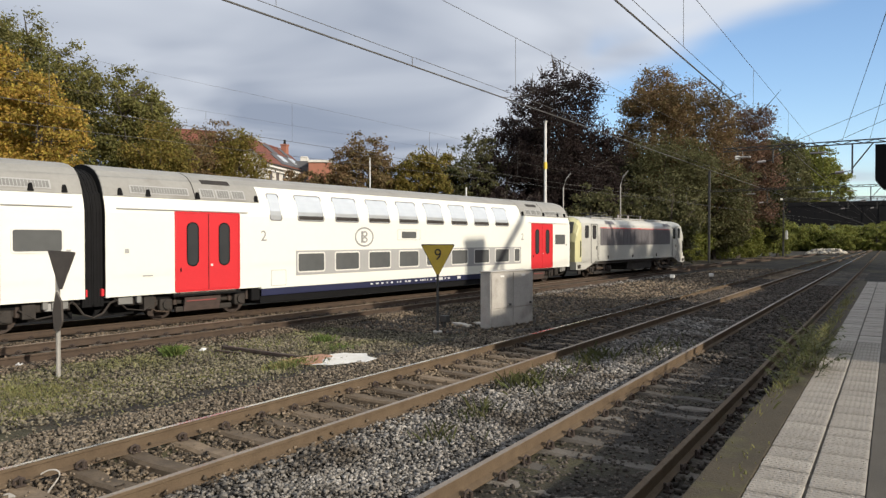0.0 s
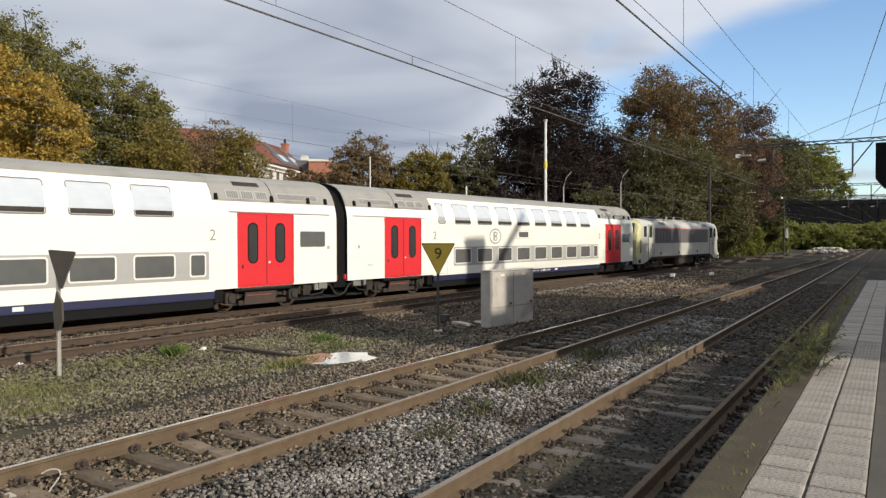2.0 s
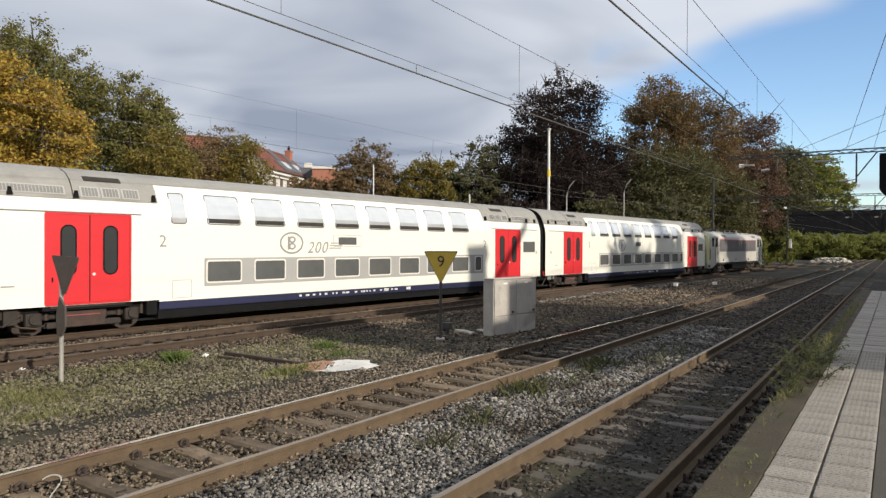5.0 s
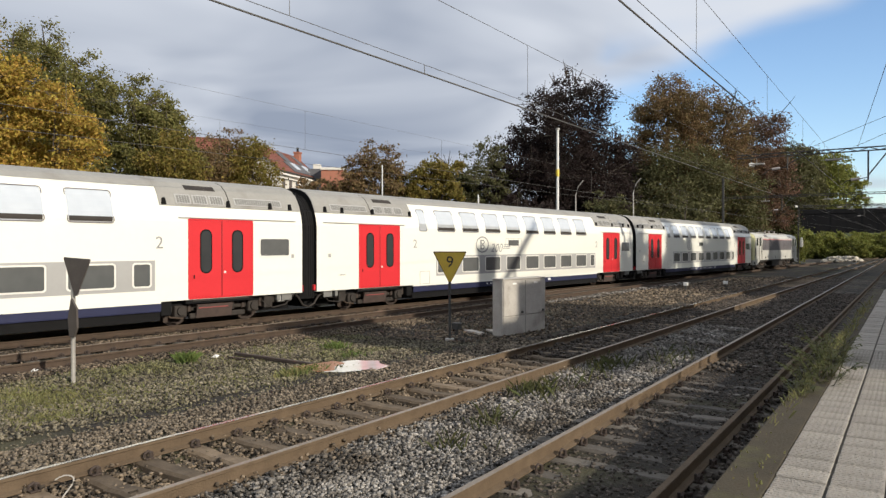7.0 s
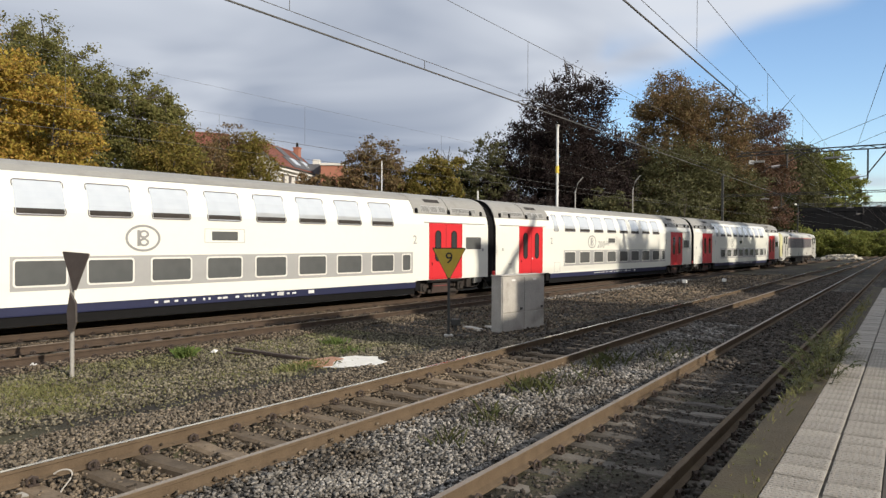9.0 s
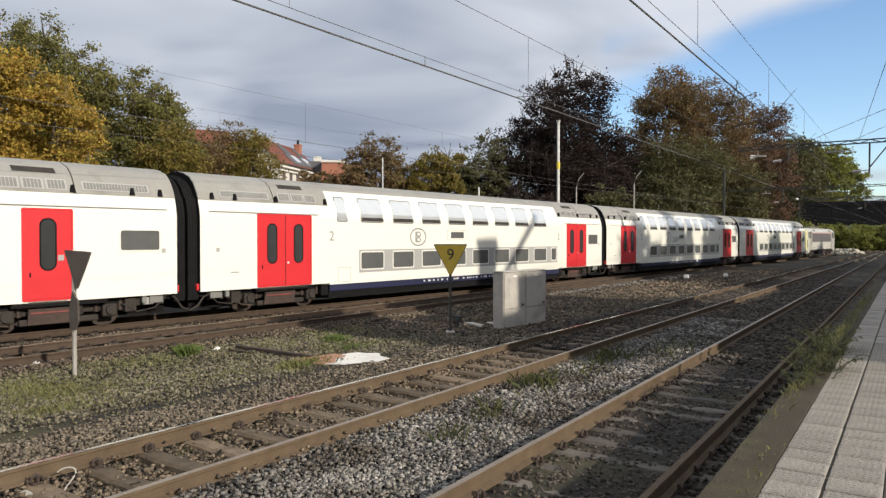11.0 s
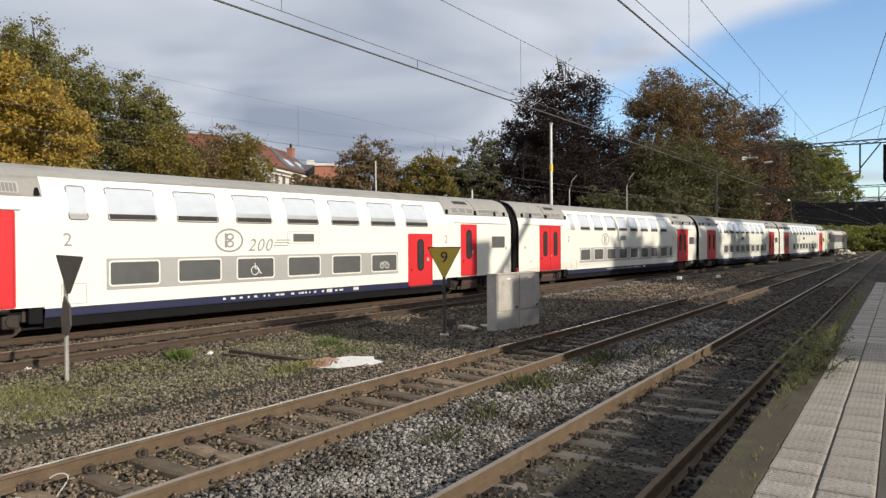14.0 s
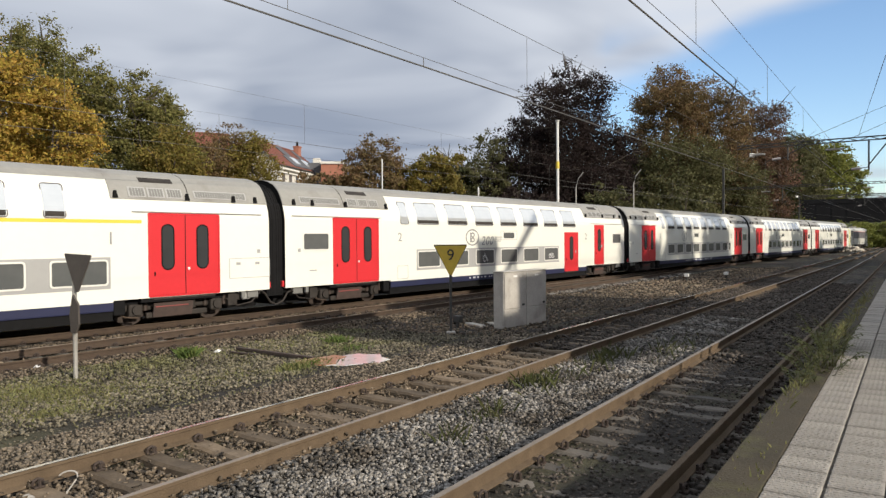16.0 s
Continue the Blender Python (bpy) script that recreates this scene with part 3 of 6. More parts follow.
# ---- unseen walls added behind and beside the camera: they shade platform and tracks ----
def make_shade_walls():
    b = empty("shade_walls", pose(0, 0, 0), "unseen brick walls added to shade the platform and tracks", "building", kind="structure")
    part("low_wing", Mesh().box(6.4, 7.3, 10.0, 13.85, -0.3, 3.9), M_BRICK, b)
    # raised block; the gap below lets sun onto the near track
    part("upper_storey", Mesh().box(6.4, 7.3, 10.75, 13.85, 5.15, 9.9), M_BRICK, b, "unseen upper block with a gap below for the sun")
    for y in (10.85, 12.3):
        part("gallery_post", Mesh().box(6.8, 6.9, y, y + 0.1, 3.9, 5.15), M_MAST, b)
    # steps in the wall top leave a sunlit patch on the cabinet
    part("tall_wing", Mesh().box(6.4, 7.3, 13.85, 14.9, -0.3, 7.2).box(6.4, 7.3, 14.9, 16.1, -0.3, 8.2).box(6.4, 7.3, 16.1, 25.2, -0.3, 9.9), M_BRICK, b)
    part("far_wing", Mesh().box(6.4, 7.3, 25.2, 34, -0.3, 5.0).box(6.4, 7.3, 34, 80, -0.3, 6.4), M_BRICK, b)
    # chimney, cap and bars are shaped to cast mast-like shadows on the train
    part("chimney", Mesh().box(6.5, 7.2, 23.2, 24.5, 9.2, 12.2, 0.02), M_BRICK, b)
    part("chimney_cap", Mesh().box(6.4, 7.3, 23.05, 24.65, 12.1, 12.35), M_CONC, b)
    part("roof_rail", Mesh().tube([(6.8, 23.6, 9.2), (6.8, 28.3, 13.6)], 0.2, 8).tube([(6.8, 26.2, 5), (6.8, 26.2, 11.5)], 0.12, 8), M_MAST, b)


make_shade_walls()


# ---- the train ----
PROFILE = [(0.30, 1.32), (0.53, 1.385), (0.73, 1.40), (2.85, 1.40), (3.05, 1.395), (3.3, 1.35), (3.53, 1.275), (3.72, 1.195), (3.88, 1.11), (4.03, 1.0), (4.2, 0.80), (4.32, 0.5), (4.385, 0.2), (4.4, 0.0)]


def half_width(z):
    for (z0, y0), (z1, y1) in zip(PROFILE, PROFILE[1:]):
        if z0 <= z <= z1:
            return y0 + (y1 - y0) * (z - z0) / (z1 - z0)
    return PROFILE[0][1]


def levels(z0, z1):
    return [z0] + [z for z, _ in PROFILE if z0 + 1e-4 < z < z1 - 1e-4] + [z1]


def band(x0, x1, z0, z1, off=0.0, both=True):
    """A strip of the body's side between two heights, out by off."""
    m = Mesh()
    zs = levels(z0, z1)
    for s in ((-1, 1) if both else (-1,)):
        v = [(x, s * (half_width(z) + off), z) for z in zs for x in (x0, x1)]
        m.add(v, [(2 * i, 2 * i + 1, 2 * i + 3, 2 * i + 2) for i in range(len(zs) - 1)])
    return m


def slab(x0, x1, z0, z1, off, deep, side=-1):
    """A plate of some thickness that follows the body's side."""
    m = Mesh()
    zs = levels(z0, z1)
    n = len(zs)
    v = [(x, side * (half_width(z) + o), z) for o in (off - deep, off) for z in zs for x in (x0, x1)]
    f = []
    for i in range(n - 1):
        a, b = 2 * i, 2 * n + 2 * i
        f += [(a, a + 2, a + 3, a + 1), (b, b + 1, b + 3, b + 2), (a, b, b + 2, a + 2), (a + 1, a + 3, b + 3, b + 1)]
    f += [(0, 1, 2 * n + 1, 2 * n), (2 * n - 2, 4 * n - 2, 4 * n - 1, 2 * n - 1)]
    return m.add(v, f)


def section(x0, x1, z0, shrink=0.0):
    """The whole body section from z0 up, closed at both ends."""
    zs = levels(z0, 4.4)
    poly = [(-(half_width(z) - shrink), z - (shrink if z > 3.6 else 0)) for z in zs]
    poly += [(-y, z) for y, z in reversed(poly[:-1])]
    return Mesh().prism(poly, x0, x1, "x")


def window(parent, xc, w, z0, z1, glass, name="window", frame=True):
    """Flush glass in a pale rounded frame, on the side that faces the platform."""
    zc, h = (z0 + z1) / 2, z1 - z0
    e = 0.09 if z0 < 2.7 else 0.05
    out, mid = rounded(w, h, 0.09), rounded(w - e, h - e, 0.06)
    def bent(m):
        m.v = [(x, y - half_width(zc + z), z + zc) for x, y, z in m.v]
        return m
    at = pose(xc, 0, 0)
    if frame:
        fr = part(name, bent(ring(out, mid, -0.016, 0.02)), M_FRAME if z0 < 2.7 else M_LOCOD, parent, "pale rounded window frame", at)
    else:
        fr = parent
    m = Mesh()
    n = len(mid)
    # the glass is split by height so that it follows the curved side
    steps = 4 if z1 > 2.9 else 1
    if steps == 1:
        m.add([(p[0], -0.007, p[1]) for p in mid], [tuple(range(n))])
    else:
        cuts = np.linspace(-h / 2 + e / 2, h / 2 - e / 2, 7)
        ww = (w - e) / 2
        v = [(x * (0.94 if k in (0, 6) else 1.0), -0.007, z) for k, z in enumerate(cuts) for x in (-ww, ww)]
        m.add(v, [(2 * i, 2 * i + 1, 2 * i + 3, 2 * i + 2) for i in range(6)])
    part("pane", bent(m), glass, fr, "train glass, pale on the upper deck for sky reflection", at if not frame else None)
    return fr


def door_leaf(parent, x0, x1, z0, z1, slot=True):
    leaf = part("door_leaf", Mesh().box(x0, x1, -1.418, -1.38, z0, z1, 0.012), M_RED, parent, "bright red door leaf")
    xc = (x0 + x1) / 2
    o = rounded(0.40, 1.30, 0.19, 6)
    i = rounded(0.33, 1.23, 0.16, 6)
    zc = z0 + (1.345 if z1 - z0 > 2.1 else 1.2)
    part("window_seal", ring(o, i, -0.010, 0.02), M_BLACK, leaf, "black rubber seal", pose(xc, -1.418, zc))
    part("pane", Mesh().add([(p[0], -0.005, p[1]) for p in i], [tuple(range(len(i)))]), M_SLOT, leaf, "dark glass slot", pose(xc, -1.418, zc))
    return leaf


def bogie(parent, x, wheels):
    b = part("bogie", Mesh().box(x - 1.75, x + 1.75, -1.10, -0.92, 0.42, 0.66, 0.04).box(x - 1.75, x + 1.75, 0.92, 1.10, 0.42, 0.66, 0.04)
             .box(x - 0.25, x + 0.25, -1.05, 1.05, 0.38, 0.62, 0.03).tube([(x - 0.45, -1.12, 0.40), (x - 0.45, -1.12, 0.78)], 0.14, 12).tube([(x + 0.45, -1.12, 0.40), (x + 0.45, -1.12, 0.78)], 0.14, 12)
             .box(x - 0.95, x + 0.95, -1.22, -1.10, 0.20, 0.36, 0.03), M_UNDER, parent, "grimy steel bogie, darkened for shade under the body")
    for dx in (-1.25, 1.25):
        part("axle_box", Mesh().box(x + dx - 0.20, x + dx + 0.20, -1.24, -1.02, 0.27, 0.62, 0.05).tube([(x + dx, -1.29, 0.46), (x + dx, -1.2, 0.46)], 0.13, 14), M_UNDER, b)
        m = Mesh()
        for y in (-0.82, 0.70):
            m.tube([(0, y, 0), (0, y + 0.12, 0)], 0.46, 28)
        m.tube([(0, -0.95, 0), (0, 0.95, 0)], 0.09, 10)
        for k in range(6):
            a = k * math.pi / 3
            m.box(0.25 * math.cos(a) - 0.03, 0.25 * math.cos(a) + 0.03, -0.84, -0.82, 0.25 * math.sin(a) - 0.03, 0.25 * math.sin(a) + 0.03)
        wheels.append((part("wheelset", m, M_WHEEL, b, "worn steel wheels", pose(x + dx, 0, 0.46)), (x + dx, 0, 0.46)))
        for e in (-0.32, 0.32):
            part("spring", Mesh().tube([(x + dx + e, -1.1, 0.42), (x + dx + e, -1.1, 0.72)], 0.07, 10), M_WHEEL, b)
    part("brake_beam", Mesh().box(x - 0.7, x + 0.2, -1.3, -1.2, 0.48, 0.60, 0.02), M_RUST_DARK, b)
    part("sand_pipe", Mesh().tube([(x - 1.9, -1.2, 0.52), (x - 1.6, -1.27, 0.3), (x - 1.2, -1.25, 0.24)], 0.025, 6), M_RUST_DARK, b)
    return b


def vent(parent, x0, x1, z0, z1, label):
    v = part("vent", slab(x0, x1, z0, z1, 0.034, 0.03), M_BAND, parent, label)
    n = max(2, int((x1 - x0) / 0.085))
    m = Mesh()
    for i in range(n):
        x = x0 + 0.04 + (x1 - x0 - 0.08) * (i + 0.15) / n
        a = slab(x, x + (x1 - x0 - 0.08) / n * 0.78, z0 + 0.03, z1 - 0.03, 0.039, 0.01)
        m.add(a.v, a.f)
    part("louvre", m, M_LOUVRE, v, "dark louvre slats")


WHEELS = []


def coach(kind):
    first, bike = kind == "E", kind == "D"
    words = {"A": "double-deck passenger coach", "B": "double-deck passenger coach", "C": "double-deck passenger coach",
             "D": "double-deck bicycle coach", "E": "double-deck coach with yellow stripe"}[kind]
    c = empty("train_coach", on_line(0), "cream white " + words + ", red doors, grey roof", "train coach", "train")
    x_a, x_b = -0.32, -26.48
    f_end, r_end = -5.35, -21.45
    part("body", section(x_a, x_b, 0.78), M_WHITE, c, "cream white painted body")
    part("lower_body", Mesh().box(r_end, f_end, -1.40, 1.40, 0.731, 0.779), M_WHITE, c)
    part("skirt", band(f_end, r_end, 0.50, 0.73, 0.006), M_BLUE, c, "dark blue lower stripe")
    # low centre box is added black, standing in for shade under the ends
    part("underframe", Mesh().box(r_end, f_end, -1.34, 1.34, 0.25, 0.52).box(x_b, x_a, -1.15, 1.15, 0.62, 0.85).box(x_b, x_a, -0.66, 0.66, 0.22, 0.62), M_BLACK, c, "black underframe, with a dark box for shade under the ends")
    for a, b in ((f_end + 0.02, f_end + 0.35), (r_end - 0.35, r_end - 0.02)):
        part("end_bulkhead", Mesh().box(min(a, b), max(a, b), -1.36, 1.36, 0.36, 0.86, 0.04), M_BLACK, c)
    part("roof", slab(f_end, r_end, 4.03, 4.4, 0.012, 0.03), M_ROOF, c, "grey painted roof")
    part("roof_far", slab(f_end, r_end, 4.03, 4.4, 0.012, 0.03, 1), M_ROOF, c)
    for a, b in ((x_a, f_end), (r_end, x_b)):
        hood = part("roof_hood", slab(a, b, 3.50, 4.4, 0.02, 0.05), M_ROOF, c, "grey roof cover over the doors")
        part("roof_hood_far", slab(a, b, 3.50, 4.4, 0.02, 0.05, 1), M_ROOF, c)
        e, s = (a, -1) if a == x_a else (b, 1)
        p0, p1 = sorted((e + s * 0.75, e + s * 2.55))
        vent(hood, p0, p1, 3.60, 3.83, "long roof vent")
        for k in range(3):
            q0, q1 = sorted((e + s * (2.92 + 0.55 * k), e + s * (3.42 + 0.55 * k)))
            vent(hood, q0, q1, 3.57, 3.85, "small roof vent")
        q0, q1 = sorted((e + s * 3.1, e + s * 4.1))
        part("roof_grille", slab(q0, q1, 4.0, 4.14, 0.03, 0.03), M_UNDER, hood, "dark roof grille")
        for k in (0.45, 1.25, 2.8, 4.9):
            part("hook", Mesh().prism([(e + s * k - 0.07, 3.53), (e + s * k + 0.07, 3.53), (e + s * k + 0.02, 3.72), (e + s * k - 0.02, 3.72)], -1.34, -1.24, "y"), M_BLACK, hood, "black lifting lug")
        part("seam", slab(*sorted((e + s * 2.72, e + s * 2.75)), 3.5, 4.35, 0.026, 0.02), M_UNDER, hood)
        part("drip_rail", Mesh().box(*sorted((e + s * 0.3, e + s * 4.5)), -1.425, -1.385, 3.155, 3.175), M_BAND, c)
        bogie(c, e + s * 3.08, WHEELS)
    for a, b in ((x_a + 0.002, x_a + 0.02), (x_b - 0.02, x_b - 0.002)):
        part("end_wall", section(a, b, 0.80, 0.004), M_BLACK, c, "black coach end")
    for a, b in ((-0.33, 0.0), (-26.8, -26.47)):
        part("gangway", section(a, b, 0.55, 0.13), M_BLACK, c, "black rubber gangway bellows")
        for k in range(3):
            part("gangway_fold", section(a + 0.06 + 0.09 * k, a + 0.10 + 0.09 * k, 0.60, 0.118), M_BLACK, c)
    # doors
    sets = [((-4.48, -2.34), 0.84, 3.09), ((-24.44, -22.32), 0.84, 3.09)]
    if first:
        sets[0] = ((-4.33, -2.18), 0.84, 3.09)
    if bike:
        sets = [((-4.31, -3.21), 0.86, 3.05), ((-7.82, -6.39), 0.60, 2.62), ((-24.35, -22.15), 0.84, 3.09)]
    for (x0, x1), z0, z1 in sets:
        d = part("door", ring(rounded(x1 - x0 + 0.09, z1 - z0 + 0.09, 0.05), rounded(x1 - x0, z1 - z0, 0.03), -0.024, 0.04), M_RED, c, "red sliding double door" if x1 - x0 > 1.5 else "red single-leaf door",
                 pose((x0 + x1) / 2, -1.40, (z0 + z1) / 2))
        back = pose(-(x0 + x1) / 2, 1.40, -(z0 + z1) / 2)
        mid = (x0 + x1) / 2
        part("backing", Mesh().box(x0 - 0.03, x1 + 0.03, -1.404, -1.396, z0 - 0.03, z1 + 0.03), M_BLACK, d, "dark rubber door edges", back)
        leaves = ((x0, mid - 0.012), (mid + 0.012, x1)) if x1 - x0 > 1.5 else ((x0, x1),)
        for a, b in leaves:
            door_leaf(d, a, b, z0, z1).matrix_basis = back
        part("handle", Mesh().box(x0 + 0.12, x0 + 0.15, -1.44, -1.41, z0 + 0.55, z0 + 0.66), M_BLACK, d, "", back)
        if x1 - x0 > 1.5:
            part("button", Mesh().tube([(mid + 0.1, -1.43, z0 + 0.72), (mid + 0.1, -1.41, z0 + 0.72)], 0.04, 10), M_FRAME, d, "pale door button", back)
        else:
            part("notice", Mesh().box(x1 - 0.32, x1 - 0.18, -1.424, -1.415, z0 + 0.94, z0 + 1.08), M_BAND, d, "small pale notice", back)
        part("step", Mesh().box(x0 + 0.1, x1 - 0.1, -1.40, -1.15, z0 - 0.12, z0 - 0.05, 0.01), M_UNDER, c, "dark door step")
    # lower windows on the grey band
    W, STEP = 1.26, 1.725
    lows = [-(7.26 + STEP * i) for i in range(8)]
    ups = list(lows)
    if bike:
        lows = [-(9.24 + 1.98 * i) for i in range(6)]
        ups = [-(7.30 + 1.98 * i) for i in range(7)]
        W = 1.45
    if first:
        lows = [-(6.20 + 1.99 * i) for i in range(8)]
        ups = [-(6.78 + 1.735 * i) for i in range(8)]
        W = 1.45
    b0 = lows[0] + W / 2 + (1.1 if not (bike or first) else 0.06)
    part("window_band", slab(lows[-1] - W / 2 - 0.06, b0, 1.10, 1.94, 0.004, 0.02), M_BAND, c, "grey window stripe")
    for x in lows:
        wn = window(c, x, W, 1.19, 1.88, M_GLASS)
        if kind == "D" and x == lows[3]:
            part("pictogram", ring(rounded(0.30, 0.30, 0.149, 6), rounded(0.25, 0.25, 0.124, 6), -0.012, -0.008), M_PALE, wn, "white wheelchair pictogram", pose(-0.04, -1.40, 1.46))
            part("pictogram", Mesh().tube([(-0.04, -1.41, 1.70), (-0.04, -1.41, 1.52), (0.10, -1.41, 1.50), (0.17, -1.41, 1.36), (0.22, -1.41, 1.37)], 0.018, 5), M_PALE, wn)
        if kind == "D" and x == lows[0]:
            pic = part("pictogram", ring(rounded(0.24, 0.24, 0.119, 5), rounded(0.19, 0.19, 0.094, 5), -0.012, -0.008), M_PALE, wn, "white pictogram", pose(-0.14, -1.40, 1.44))
            part("pictogram", ring(rounded(0.24, 0.24, 0.119, 5), rounded(0.19, 0.19, 0.094, 5), -0.012, -0.008), M_PALE, wn, "white pictogram", pose(0.14, -1.40, 1.44))
            part("pictogram", Mesh().tube([(-0.14, -1.41, 1.44), (-0.05, -1.41, 1.58), (0.1, -1.41, 1.57), (0.14, -1.41, 1.44)], 0.012, 5), M_PALE, wn)
    if bike:
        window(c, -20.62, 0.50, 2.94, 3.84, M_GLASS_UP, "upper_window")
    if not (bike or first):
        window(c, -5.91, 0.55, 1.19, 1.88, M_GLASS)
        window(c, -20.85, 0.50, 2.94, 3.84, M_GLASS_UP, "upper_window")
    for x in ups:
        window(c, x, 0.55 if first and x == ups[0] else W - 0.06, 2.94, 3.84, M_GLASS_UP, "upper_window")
        w2 = (0.55 if first and x == ups[0] else W - 0.06) / 2 - 0.05
        part("window_sill", slab(x - w2, x + w2, 2.99, 3.12, 0.013, 0.006), M_UNDER, c, "dark lower window edge")
    # small end window
    if kind in "ABC":
        window(c, -1.45, 1.22, 1.99, 2.61, M_GLASS)
    if bike:
        window(c, -1.40, 1.18, 1.99, 2.61, M_GLASS)
        window(c, -25.15, 1.18, 1.99, 2.61, M_GLASS)
    if first:
        part("hatch", ring(rounded(1.5, 0.62, 0.02), rounded(1.47, 0.59, 0.02), -0.006, 0.01), M_BAND, c, "locker hatch", pose(-1.05, -1.40, 1.50))
        part("hatch_grille", Mesh().box(-1.55, -1.40, -1.408, -1.39, 1.60, 1.68), M_BAND, c)
        part("hatch_grille", Mesh().box(-0.85, -0.70, -1.408, -1.39, 1.60, 1.68), M_BAND, c)
        part("stripe", slab(r_end, -4.55, 2.84, 2.93, 0.004, 0.01), M_YELLOW, c, "yellow first class stripe")
    # display, class figure, emblem, bars of small writing
    dx = -14.15 if not bike else -13.22
    part("display", Mesh().box(dx - 0.45, dx + 0.45, -1.41, -1.38, 2.36, 2.63, 0.01), M_GLASS, c, "dark destination display")
    part("display_frame", ring(rounded(1.4, 0.42, 0.02), rounded(1.37, 0.39, 0.02), -0.004, 0.01), M_BAND, c, "", pose(dx, -1.40, 2.5))
    for x in (-5.40, -21.35 if not bike else -20.9):
        part("class_number", text_mesh("1" if first else "2", 0.48, M_TEXT), M_TEXT, c, "grey class figure", pose(x, -1.404, 2.42))
    ex = -16.73 if not bike else -16.15
    oval = [(0.5 * math.cos(a * math.pi / 16), 0.37 * math.sin(a * math.pi / 16)) for a in range(32)]
    em = part("emblem", ring(oval, [(x * 0.87, z * 0.83) for x, z in oval], -0.006, 0.01), M_TEXT, c, "grey oval emblem", pose(ex, -1.40, 2.41))
    part("emblem_bar", Mesh().box(-0.17, -0.09, -0.006, 0.01, -0.22, 0.22), M_TEXT, em)
    small = [(0.15 * math.cos(a * math.pi / 8), 0.115 * math.sin(a * math.pi / 8)) for a in range(16)]
    for z in (-0.11, 0.11):
        part("emblem_loop", ring(small, [(x * 0.55, zz * 0.5) for x, zz in small], -0.006, 0.01), M_TEXT, em, "", pose(0.02, 0, z))
    if kind in "BD":
        for i, ch in enumerate("200"):
            part("slogan_figure", text_mesh(ch, 0.56, M_TEXT, 0.004, 0.3), M_TEXT, c, "grey slanted figure", pose(ex + 0.80 + 0.32 * i, -1.404, 2.24))
        for z in (2.22, 2.31, 2.40):
            part("slogan_dash", Mesh().box(ex + 1.66 + (z - 2.2) * 0.5, ex + 2.25 + (z - 2.2) * 0.5, -1.406, -1.39, z, z + 0.035), M_TEXT, c)
    rng = random.Random(11)
    x = -16.4
    while x < -11.2:
        w = rng.uniform(0.05, 0.16)
        part("small_print", Mesh().box(x, x + w, -1.413, -1.39, 0.60, 0.66), M_PALE, c, "pale bar of small writing")
        x += w + rng.uniform(0.04, 0.3)
    for x in (-12.2, -10.9):
        part("white_plate", Mesh().box(x, x + 0.25, -1.413, -1.39, 0.58, 0.69), M_PALE, c, "small white data plate")
    for a, b in ((-0.33, -0.23), (-26.57, -26.47)):
        part("tail_lamp", Mesh().box(a, b, -1.36, -1.15, 0.82, 1.02, 0.02), M_RED, c, "red corner lamp")
    for x in (-0.78, -25.95):
        part("socket", Mesh().box(x, x + 0.11, -1.412, -1.39, 1.95, 2.07), M_BAND, c, "small grey socket cover")
    for x0, s in ((-0.35, -1), (-26.45, 1)):
        part("end_plate", Mesh().box(*sorted((x0 + s * 0.35, x0 + s * 0.75)), -1.32, -1.28, 0.56, 0.80, 0.01), M_LOUVRE, c, "pale framed plate")
        part("lifting_bracket", Mesh().box(*sorted((x0 + s * 0.85, x0 + s * 0.98)), -1.36, -1.26, 0.58, 0.80, 0.01), M_LOUVRE, c, "grey lifting bracket")
        part("brake_pipe", Mesh().tube([(x0 + s * 0.2, -1.3, 0.78), (x0 + s * 0.6, -1.3, 0.42), (x0 + s * 1.1, -1.28, 0.35), (x0 + s * 1.5, -1.25, 0.6)], 0.022, 6), M_UNDER, c)
        part("equipment_box", Mesh().box(*sorted((x0 + s * 1.1, x0 + s * 1.42)), -1.28, -1.0, 0.36, 0.72, 0.02), M_UNDER, c)
        m = (x0 + s * 3.08)
        part("step_beam", Mesh().box(m - 1.15, m + 1.15, -1.38, -1.24, 0.66, 0.80, 0.015), M_BLACK, c, "black beam below the door")
        part("apron", Mesh().prism([(-1.34, 0.60), (-1.30, 0.62), (-1.20, 0.24), (-1.25, 0.22)], m - 0.75, m + 0.45, "x"), M_GRIMEPANEL, c, "grimy brown sloping panel")
        part("apron_stripe", Mesh().prism([(-1.334, 0.50), (-1.322, 0.55), (-1.31, 0.55), (-1.31, 0.50)], m - 0.70, m + 0.30, "x"), M_OLDRED, c, "faded red stripe")
    part("access_panel", ring(rounded(0.62, 0.52, 0.03), rounded(0.59, 0.49, 0.03), -0.005, 0.01), M_BAND, c, "outlined access panel", pose(-20.75, -1.40, 1.06))
    part("mark", Mesh().box(-25.45, -25.15, -1.408, -1.39, 1.30, 1.33), M_TEXT, c)
    part("air_hose", Mesh().tube([(-26.0, -1.25, 0.72), (-26.3, -1.27, 0.62), (-26.5, -1.27, 0.36), (-26.75, -1.27, 0.26), (-27.0, -1.27, 0.36), (-27.2, -1.27, 0.64), (-27.3, -1.25, 0.72)], 0.032, 6), M_UNDER, c, "sagging black cable")
    part("coupling_gear", Mesh().box(-26.1, -25.2, -1.2, -1.0, 0.5, 0.78, 0.03), M_UNDER, c)
    part("battery_box", Mesh().box(-1.6, -0.6, -1.2, -1.0, 0.5, 0.78, 0.03), M_UNDER, c)
